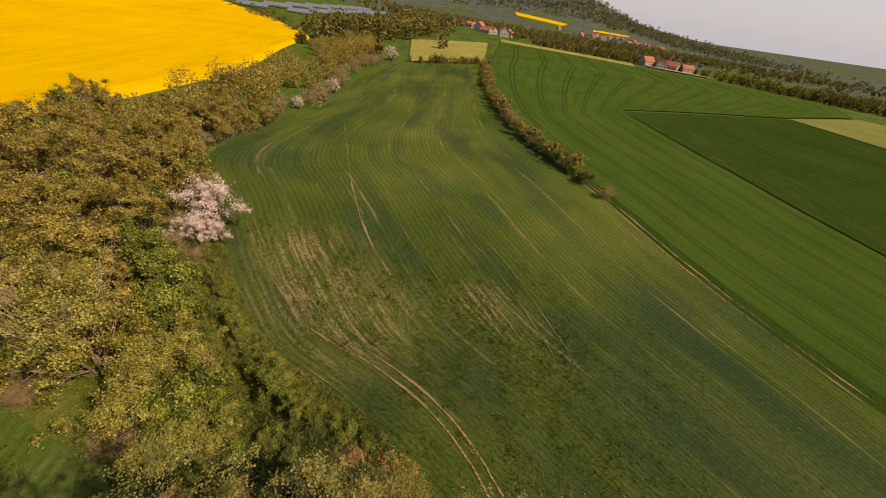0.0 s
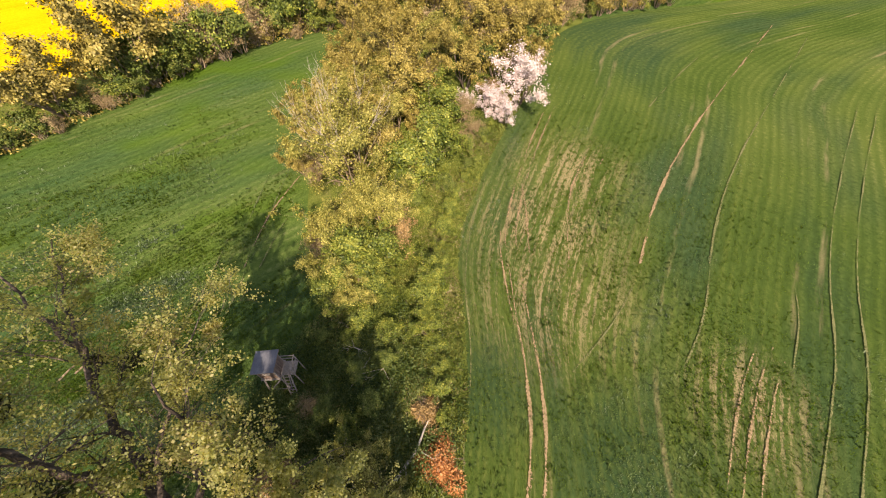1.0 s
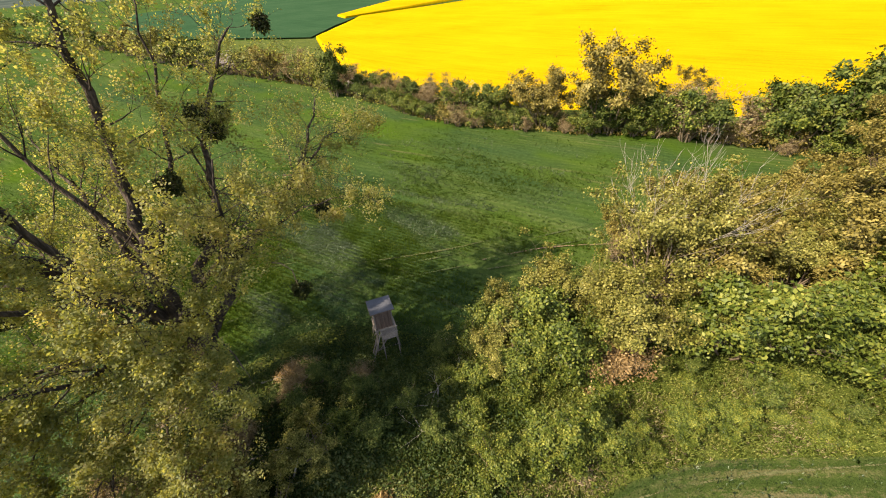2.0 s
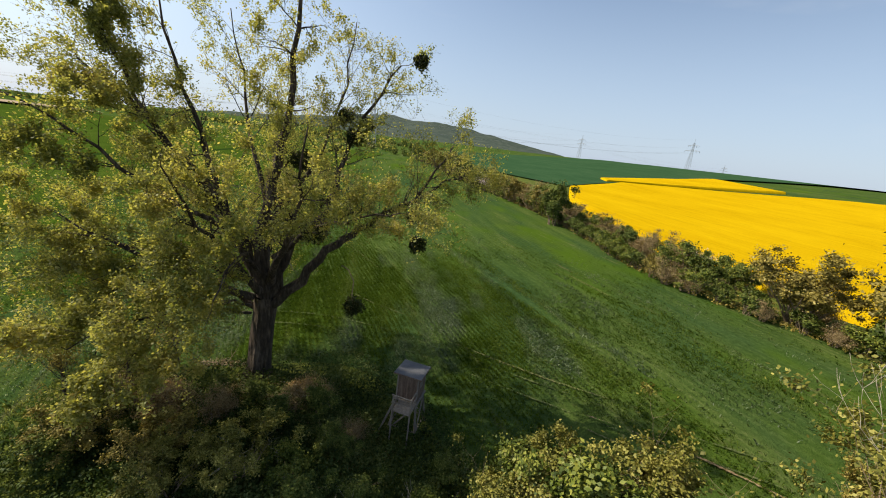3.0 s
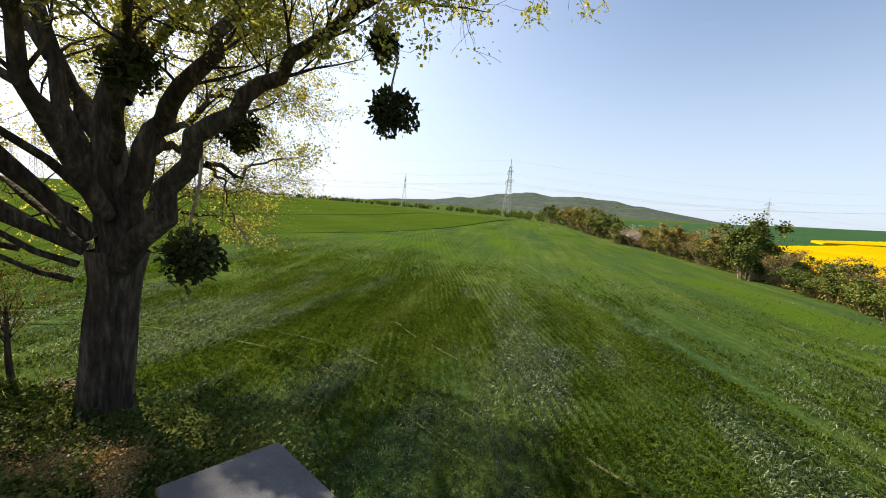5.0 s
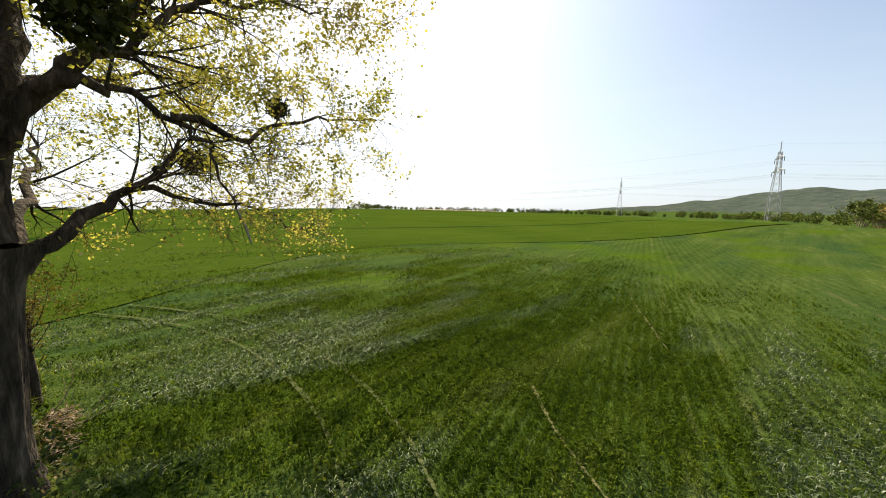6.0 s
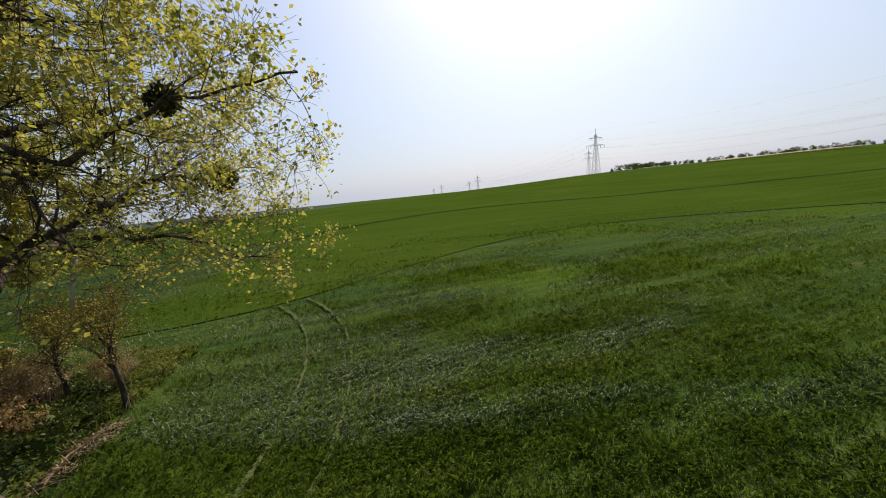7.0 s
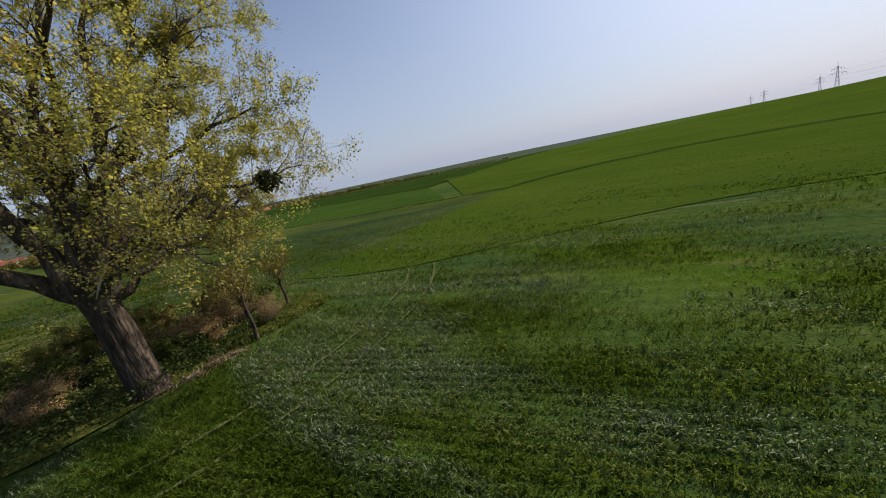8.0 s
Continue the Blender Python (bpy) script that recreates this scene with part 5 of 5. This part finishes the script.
def stand(first, x, y, turn, size=1.0):
    m = pose(x, y, land(x, y), 0, 0, turn)
    ob = copy_thing(first, m) if STOOD else first
    STOOD.append(ob)
    ob.matrix_basis = m @ Matrix.Diagonal((size, size, size, 1))
    return ob


LINE_A = [(-499, -503), (-2, -310), (385, -222), (976, -202), (1500, -150)]
LINE_B = [(-1045, -948), (-437, -733), (150, -490), (640, -345), (1338, -240), (1950, -150)]
first = pylon()
for line, size in ((LINE_A, 1.0), (LINE_B, 1.0)):
    for i, (x, y) in enumerate(line):
        a, b = line[max(i - 1, 0)], line[min(i + 1, len(line) - 1)]
        turn = math.degrees(math.atan2(b[1] - a[1], b[0] - a[0])) + 90
        stand(first, x, y, turn, size)
    lines = []
    for a, b in zip(line, line[1:]):
        d = Vector((b[0] - a[0], b[1] - a[1], 0)).normalized()
        side = Vector((-d.y, d.x, 0))
        for off, z in ((-11, 28.4), (-6, 28.4), (6, 28.4), (11, 28.4), (-8, 36.4), (8, 36.4), (0, 48)):
            pts = []
            for k in range(13):
                f = k / 12
                p = Vector((a[0] + (b[0] - a[0]) * f, a[1] + (b[1] - a[1]) * f, 0)) + side * off * size
                p.z = land(*a) * (1 - f) + land(*b) * f + z * size - 11 * 4 * f * (1 - f)
                pts.append(p)
            lines.append((pts, [0.032] * 13))
    v, f = tubes(lines, 3)
    tagged(new("power_cables", grown("power_cables", v, f, M_STEEL)), "thin grey power cables sagging between pylons", "cables", kind="structure")


# ---- saplings, fallen wood, brush ----
def sapling(seed, height, label):
    rng = np.random.default_rng(seed)
    root = new("sapling")
    lines, tips = [], []
    pts = [(0, 0, -0.05), (0.05, 0.03, height * 0.25), (-0.03, 0.08, height * 0.5), (0.06, 0.02, height * 0.72)]
    lines.append((pts, [0.11, 0.09, 0.07, 0.045]))
    for k in range(15):
        a = rng.uniform(0, 2 * math.pi)
        p = Vector(pts[1]).lerp(Vector(pts[2]), rng.uniform(0.5, 1.0)) if k < 6 else Vector(pts[2]).lerp(Vector(pts[3]), rng.uniform(-0.3, 1.0))
        grow(lines, tips, p, (math.cos(a) * 0.7, math.sin(a) * 0.7, 1.0), height * rng.uniform(0.25, 0.42), 0.025, 2, rng, 0.7, 0.3, (3, 3))
    v, f = tubes(lines, 6)
    part_mesh("trunk", grown("trunk", v, f, M_BARK), root)
    tip = np.array([tuple(t) for t in tips])
    c = tip[rng.integers(0, len(tip), 2600)] + rng.normal(size=(2600, 3)) * 0.12
    v, f = leaves(c, 0.05, 0.2, 1.4, rng)
    part_mesh("crown", quick("crown", v, f, M_LEAF_OLIVE), root)
    return tagged(root, label, "sapling", "saplings at the field corner")


for i, (x, y, h) in enumerate([(1.75, 0.1, 3.7), (5.2, 2.9, 3.2), (2.6, 2.6, 3.2)]):
    sapling(60 + i, h, "thin dark sapling with budding twigs at the field corner").location = (x, y, land(x, y))


def fallen(name, pts, r, label, material, twigs=0, seed=0):
    rng = np.random.default_rng(seed)
    root = new(name)
    x, y = pts[0][0], pts[0][1]
    root.location = (x, y, land(x, y))
    line = [Vector((p[0] - x, p[1] - y, p[2])) for p in pts]
    v, f = tubes([(line, [r * (1 - 0.6 * i / (len(line) - 1)) for i in range(len(line))])], 8)
    part_mesh("trunk", grown("trunk", v, f, material), root)
    for k in range(twigs):
        i = rng.integers(1, len(line))
        sub = []
        grow(sub, [], line[i], (rng.normal(), rng.normal(), 0.5), rng.uniform(0.5, 1.3), r * 0.35, 1, rng, 0.8, 0.1, (3,))
        v, f = tubes(sub, 4)
        part_mesh("branch", grown("branch", v, f, material), root)
    return tagged(root, label, "fallen branch", "fallen wood")


fallen("log", [(-1.9, 8.2, 0.15), (-2.4, 9.5, 0.3), (-2.9, 10.6, 0.45), (-3.6, 11.5, 0.7)], 0.13, "pale barkless log leaning on a brush heap", M_DEADWOOD, 3, 1)
fallen("dead_branch", [(-1.0, 5.0, 0.2), (-2.0, 5.5, 0.45), (-3.2, 6.2, 0.5), (-3.9, 7.2, 0.3)], 0.06, "bleached fallen branch in the undergrowth", M_DEADWOOD, 6, 2)
fallen("dead_branch", [(-2.6, 7.8, 0.2), (-3.6, 7.0, 0.5), (-4.8, 6.8, 0.5)], 0.05, "bleached fallen branch in the undergrowth", M_DEADWOOD, 5, 3)
fallen("dead_branch", [(-8.2, 8.4, 0.2), (-8.6, 9.4, 0.5), (-8.2, 10.8, 0.4)], 0.05, "bleached fallen branch in the undergrowth", M_DEADWOOD, 6, 4)
fallen("dead_branch", [(-9.8, 10.4, 0.2), (-10.6, 9.7, 0.4), (-11.8, 9.9, 0.5)], 0.045, "bleached fallen branch in the undergrowth", M_DEADWOOD, 5, 5)
fallen("dead_branch", [(-1.6, -0.3, 0.1), (-0.6, -0.1, 0.15), (0.9, -0.2, 0.1)], 0.07, "grey fallen branch at the foot of the trunk", M_TWIG, 4, 6)
fallen("dead_branch", [(-4.2, 1.4, 0.1), (-5.0, 2.2, 0.5), (-5.4, 3.4, 0.7)], 0.06, "bleached fallen branch in the undergrowth", M_DEADWOOD, 6, 7)


def heap(name, x, y, rx, ry, h, count, leaf, material, label, seed):
    """A heap of cut, withered twigs."""
    rng = np.random.default_rng(seed)
    root = new(name)
    root.location = (x, y, land(x, y))
    lines = []
    for k in range(90):
        a, q = rng.uniform(0, 2 * math.pi), math.sqrt(rng.uniform(0, 1))
        p = Vector((math.cos(a) * q * rx, math.sin(a) * q * ry, h * (1 - q * q) * rng.uniform(0.2, 1.0) + 0.03))
        d = Vector((rng.normal(), rng.normal(), 0.25 * rng.normal())).normalized() * rng.uniform(0.3, 0.8)
        lines.append(([p - d * 0.5, p + Vector((0, 0, 0.05)), p + d * 0.5], [0.016, 0.013, 0.006]))
    v, f = tubes(lines, 4)
    part_mesh("brushwood", grown("brushwood", v, f, M_TWIG), root)
    a, q = rng.uniform(0, 2 * math.pi, count), np.sqrt(rng.uniform(0, 1, count))
    wav = 1 + 0.3 * np.sin(3 * a + seed)
    c = np.stack([np.cos(a) * q * rx * wav, np.sin(a) * q * ry * wav, h * (1 - q * q) * rng.uniform(0.3, 1.0, count) + 0.04], 1)
    v, f = leaves(c, leaf, 0.3, 2.2, rng)
    part_mesh("withered_foliage", quick("withered_foliage", v, f, material), root)
    return tagged(root, label, "brush heap")


heap("brush_heap", -1.6, 11.4, 1.55, 1.25, 0.9, 8000, 0.08, M_LEAF_ORANGE, "heap of cut branches with bright rust-orange leaves", 1)
heap("brush_heap", -4.3, 12.0, 1.2, 0.9, 0.8, 5200, 0.07, M_LEAF_RUST, "heap of cut twigs with withered tan leaves at the field edge", 2)
heap("brush_heap", -11.6, 17.6, 0.6, 0.4, 0.25, 500, 0.09, M_DRYGRASS, "flat heap of straw-coloured dry grass", 3)
heap("brush_heap", -0.4, -0.3, 1.5, 0.4, 0.25, 260, 0.06, M_DRYGRASS, "dry grass and twigs along the ditch edge", 4)


# ---- ground cover ----
def inside(x, y, ring):
    """Which of the points lie inside the ring."""
    x, y = np.asarray(x), np.asarray(y)
    hit = np.zeros(len(x), dtype=bool)
    for (ax, ay), (bx, by) in zip(ring, ring[1:] + ring[:1]):
        cross = ((ay > y) != (by > y)) & (x < (bx - ax) * (y - ay) / ((by - ay) or 1e-9) + ax)
        hit ^= cross
    return hit


STRIP_RING = [p for p in STRIP_EAST if p[1] < 58] + [(-60, 35), (-48.5, 26), (-39, 18), (-29, 11.6), (-22, 9.6), (-14.6, 9.2), (-12.2, 3.4), (-8, -1.6), (-2, -0.6), (2, 0.5)]


def lands(x, y):
    return np.array([land(a, b) for a, b in zip(x, y)])


def tufts(name, centres, spread, count, blade, material, label, keep, rng, width=0.03, per=3, category="crop", rows=0.0):
    """Many tufts of upright blades, thickest round the centres."""
    c = np.array(centres)[rng.integers(0, len(centres), count)] + rng.normal(size=(count, 2)) * spread
    if rows:
        # sown in rows
        ca, sa = math.cos(ROW_TURN), math.sin(ROW_TURN)
        u, w = c[:, 0] * ca - c[:, 1] * sa, c[:, 0] * sa + c[:, 1] * ca
        u = np.round(u / rows) * rows + rng.normal(size=count) * rows * 0.16 + 0.12 * np.sin(w / 3.0)
        c = np.column_stack([u * ca + w * sa, -u * sa + w * ca])
        thin = np.array([noise.noise((a * 0.9, b * 0.05, 5.5)) for a, b in zip(u, w)])
        sparse = np.array([noise.noise((a / 5.5, b / 12, 3.3)) for a, b in zip(u, w)])
        c = c[(thin > rng.uniform(-0.75, -0.15, count)) & (sparse < rng.uniform(0.0, 0.5, count))]
    c = c[keep(c[:, 0], c[:, 1])]
    z = lands(c[:, 0], c[:, 1])
    n = len(c)
    base = np.repeat(np.column_stack([c, z + 0.02]), per, 0) + rng.normal(size=(n * per, 3)) * np.array([0.07, 0.07, 0.0])
    a = rng.uniform(0, 2 * math.pi, n * per)
    side = np.column_stack([np.cos(a), np.sin(a), np.zeros(n * per)]) * width
    stout = np.array([0.95 + 0.75 * noise.noise((a / 1.3, b / 1.3, 1.7)) + 0.5 * noise.noise((a / 7, b / 7, 8.1)) for a, b in c])
    h = blade * rng.uniform(0.6, 1.25, (n * per, 1)) * np.repeat(np.clip(stout, 0.4, 1.7), per)[:, None]
    tilt = np.column_stack([rng.normal(size=n * per) * 0.35, rng.normal(size=n * per) * 0.35, np.ones(n * per)])
    # each blade rises and bends over at two thirds of its length
    mid = base + tilt * h * 0.75
    over = np.column_stack([np.cos(a + 1.2), np.sin(a + 1.2), rng.uniform(-0.5, 0.5, n * per)])
    top = mid + over * h * 0.65
    v = np.stack([base - side * 0.6, base + side * 0.6, mid + side, top, mid - side], 1).reshape(-1, 3)
    f = np.arange(5 * n * per).reshape(-1, 5)
    return tagged(new(name, quick(name, v, f, material)), label, category, kind="stuff")


RT = np.random.default_rng(11)
not_strip = lambda x, y: ~inside(x, y, STRIP_RING)
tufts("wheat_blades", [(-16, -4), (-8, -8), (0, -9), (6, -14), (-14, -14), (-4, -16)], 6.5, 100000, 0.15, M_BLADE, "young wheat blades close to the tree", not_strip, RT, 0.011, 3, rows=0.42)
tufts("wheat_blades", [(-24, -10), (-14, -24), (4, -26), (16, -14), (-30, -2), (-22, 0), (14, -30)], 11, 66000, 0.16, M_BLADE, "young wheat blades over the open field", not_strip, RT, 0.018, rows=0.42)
tufts("wheat_blades", [(0, 20), (-6, 30), (8, 28), (14, 16), (-16, 38)], 8, 30000, 0.16, M_BLADE, "young wheat blades in the worn field", not_strip, RT, 0.015)


def in_strip(x, y):
    return inside(x, y, STRIP_RING)


def weeds(name, centres, spread, count, leaf, tall, material, label, rng, keep=in_strip):
    c = np.array(centres)[rng.integers(0, len(centres), count)] + rng.normal(size=(count, 2)) * spread
    c = c[keep(c[:, 0], c[:, 1])]
    bumpy = np.array([0.5 + 0.5 * noise.noise((a / 0.9, b / 0.9, 7.7)) + 0.35 * noise.noise((a / 3, b / 3, 2.2)) for a, b in c])
    z = lands(c[:, 0], c[:, 1]) + 0.08 + np.clip(bumpy, 0.05, 1.2) * tall * rng.uniform(0.5, 1.0, len(c))
    v, f = leaves(np.column_stack([c, z]), leaf, 0.5, 1.5, rng)
    return tagged(new(name, quick(name, v, f, material)), label, "undergrowth", kind="stuff")


weeds("nettle_bed", [(-2, 4), (2, 5), (-6, 7), (-9, 11), (-4, 10), (4, 6), (-8, 3), (-12, 7)], 2.6, 85000, 0.09, 1.1, M_WEED, "dark green nettles and weeds under the poplar", RT)
weeds("bramble_bed", [(-13, 11), (-17, 13), (-22, 17), (-27, 23), (-33, 28)], 2.4, 50000, 0.065, 0.8, M_GRASS, "green brambles and herbs between the shrubs", RT)
tufts("verge_blades", [(-6, 14), (-10, 16), (-16, 19), (-20, 24), (-25, 31), (-13, 14), (-3, 12), (-30, 38)], 1.9, 42000, 0.24, M_GRASS, "rough yellow-green grass along the field edge", in_strip, RT, 0.016, 3, "grass")
tufts("dry_grass", [(-10, 15.4), (-16, 19.5), (-20, 24), (-25, 30), (-5, 13), (-14, 9), (-11.5, 17.6)], 1.1, 2200, 0.26, M_DRYGRASS, "straw-coloured dry grass along the field edge", in_strip, RT, 0.014, 4, "grass")
tufts("verge_blades", [(2, 2.5), (4, 3), (5.5, 2.5), (1, 1.4), (3, 1)], 0.9, 6000, 0.30, M_GRASS, "yellow-green grass round the saplings", lambda x, y: y > 0.2, RT, 0.014, 4, "grass")
weeds("leaf_litter", [(-5, 4), (-1, 3), (-8, 6)], 2.0, 3000, 0.07, 0.2, M_LEAF_BROWN, "brown leaf litter and bramble canes round the trunk", RT)
weeds("hedge_bottom", [along(HEDGE_WEST, k / 24) for k in range(25)], 5.0, 40000, 0.22, 0.9, M_LEAF_OLIVE, "rough grass and brambles at the hedge foot", RT,
      lambda x, y: inside(x, y, HEDGE_WEST + RAPE_EAST[::-1]))


# ---- far woods, houses, solar park ----
def far_woods(name, line, wide, count, tall, label, seed, material=None, n=110, leaf=0.12, keep=lambda x, y: True):
    """A belt of woodland far off: crowns of loose leaf clumps of many sizes."""
    rng = np.random.default_rng(seed)
    cs = []
    for i in range(count):
        x, y = along(line, rng.uniform(0, 1))
        x, y = x + rng.normal() * wide, y + rng.normal() * wide
        if not keep(x, y):
            continue
        h = tall * rng.uniform(0.45, 1.15)
        d = rng.normal(size=(n, 3))
        d /= np.linalg.norm(d, axis=1, keepdims=True)
        d *= rng.uniform(0.5, 1.0, (n, 1))
        c = d * np.array([h * 0.42, h * 0.42, h * 0.48]) + np.array([x, y, land(x, y) + h * 0.5])
        cs.append(c)
    v, f = leaves(np.concatenate(cs), tall * leaf, 0.0, 1.2, rng)
    return tagged(new(name, quick(name, v, f, material or M_WOODS)), label, "woods", kind="stuff")


far_woods("woodland", [(-62, 36), (-60, 50), (-58, 72)]  , 5.5, 40, 6.5, "olive-brown thicket at the end of the strip", 14, M_LEAF_OLIVE, 700, 0.03)
far_woods("woodland", [(-58, 72), (-56, 100), (-52, 130), (-54, 160), (-50, 190), (-52, 210)], 6.0, 95, 8, "olive-brown spring wood between the fields", 12, M_LEAF_OLIVE, 520, 0.04)
far_woods("woodland", [(-44, 74), (-38, 100), (-40, 130), (-42, 155), (-36, 180)], 1.6, 60, 4.5, "brown bushes along the edge of the wood", 13, M_LEAF_BROWN, 300, 0.05)
far_woods("woodland", [(-72, 215), (-62, 250), (-52, 330), (-46, 440), (-70, 560)], 14, 260, 11, "olive spring woodland beyond the rapeseed", 1)
far_woods("woodland", [(-90, 225), (-150, 290), (-240, 370)], 6, 60, 4.5, "tree belt along the northern rapeseed edge", 2)
far_woods("woodland", [(-120, 600), (20, 700), (170, 560), (250, 520)], 26, 260, 12, "woodland belt before the village", 3)
far_woods("woodland", [(60, 450), (120, 445), (190, 470), (250, 462), (300, 410), (352, 362), (430, 330)], 10, 230, 10, "line of trees along the valley", 4)
far_woods("woodland", [(340, 430), (480, 420), (640, 330)], 34, 260, 12, "woodland in the valley", 5)
far_woods("woodland", [(-27, -212), (-22, -250), (-6, -330), (40, -420)], 5, 60, 5.0, "hedgerow running south to the hills", 6, M_LEAF_DARK)
far_woods("woodland", [(-60, -470), (90, -560), (330, -620), (640, -540)], 14, 240, 9, "far row of trees under the hills", 7, M_LEAF_DARK)
far_woods("woodland", [(330, -215), (420, -300), (520, -420)], 5, 60, 7, "row of small trees on the skyline", 8, M_LEAF_DARK)
far_woods("woodland", [(-25, 186), (0, 205), (10, 214)], 2.0, 40, 3.5, "low hedge before the meadow", 9)
far_woods("woodland", [(-200, 900), (200, 1000), (700, 800)], 60, 420, 14, "woodland below the northern hill", 10)


far_woods("woodland", [(-120, 860), (240, 1120), (620, 1020), (1050, 720)], 110, 620, 11, "mixed woods and hedges across the valley", 15, M_WOODS, 40, 0.17)
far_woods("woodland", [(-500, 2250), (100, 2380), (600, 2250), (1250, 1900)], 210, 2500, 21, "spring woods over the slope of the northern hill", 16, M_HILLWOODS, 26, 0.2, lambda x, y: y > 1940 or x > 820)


def house(seed, x, y, turn, w, d, h, label):
    rng = random.Random(seed)
    root = new("house")
    root.matrix_world = pose(x, y, land(x, y) - 0.2, 0, 0, turn)
    block("wall", (w, d, h), pose(0, 0, h / 2), M_PLASTER, root, bevel=0)
    rise, over = w * 0.42, 0.5
    bm = bmesh.new()
    ring = [(-w / 2 - over, h - 0.3), (0, h + rise), (w / 2 + over, h - 0.3), (w / 2 + over - 0.3, h - 0.55), (0, h + rise - 0.4), (-w / 2 - over + 0.3, h - 0.55)]
    a = [bm.verts.new((px, -d / 2 - over, pz)) for px, pz in ring]
    b = [bm.verts.new((px, d / 2 + over, pz)) for px, pz in ring]
    for k in range(6):
        bm.faces.new((a[k], a[(k + 1) % 6], b[(k + 1) % 6], b[k]))
    bm.faces.new(a[::-1]), bm.faces.new(b)
    me = bpy.data.meshes.new("roof")
    bm.to_mesh(me)
    bm.free()
    me.materials.append(M_TILES)
    roof = part_mesh("roof", me, root)
    block("chimney", (0.7, 0.7, 1.6), pose(w * 0.15, d * 0.2, h + rise), M_TILES, roof, bevel=0)
    for end in (-d / 2, d / 2):
        me = bpy.data.meshes.new("gable")
        me.from_pydata([(-w / 2, end, h - 0.02), (w / 2, end, h - 0.02), (0, end, h + rise - 0.35)], [], [(0, 1, 2)])
        me.materials.append(M_PLASTER)
        part_mesh("gable", me, root)
    for side in (-1, 1):
        for k in range(3):
            block("window", (0.08, 1.1, 1.3), pose(side * (w / 2 + 0.02), -d / 2 + d * (k + 0.5) / 3, h * 0.55), M_GLASS, root, bevel=0)
            block("window", (1.1, 0.08, 1.3), pose(-w / 2 + w * (k + 0.5) / 3, side * (d / 2 + 0.02), h * 0.55), M_GLASS, root, bevel=0)
    return tagged(root, label, "house", "village houses")


RH = random.Random(3)
SPOTS = [(-22, 640), (-8, 655), (4, 640), (14, 560), (22, 535), (30, 548), (44, 530), (52, 545), (196, 452), (210, 448), (225, 455), (240, 450)]
SPOTS += [(RH.uniform(300, 620), RH.uniform(1250, 1500)) for _ in range(34)]
for i, (x, y) in enumerate(SPOTS):
    house(i, x, y, RH.uniform(0, 180), RH.uniform(8, 12), RH.uniform(10, 17), RH.uniform(4, 6.5), "distant plastered village house with a red tiled roof")


def solar_row(x, y, n, turn):
    root = new("solar_panel_row")
    root.matrix_world = pose(x, y, land(x, y), 0, 0, turn)
    for k in range(n):
        block("panel", (3.9, 5.2, 0.12), pose(k * 4.1, 0, 2.2, 24), M_PANEL, root, bevel=0)
        block("post", (0.2, 0.2, 2.2), pose(k * 4.1, 0, 1.1), M_STEEL, root, bevel=0)
    return tagged(root, "row of tilted blue-grey solar panels on posts", "solar panels", "solar park")


for i in range(7):
    solar_row(-176 + i * 6, 322 + i * 30, 6, 0)
    solar_row(-142 + i * 6, 334 + i * 30, 5, 0)
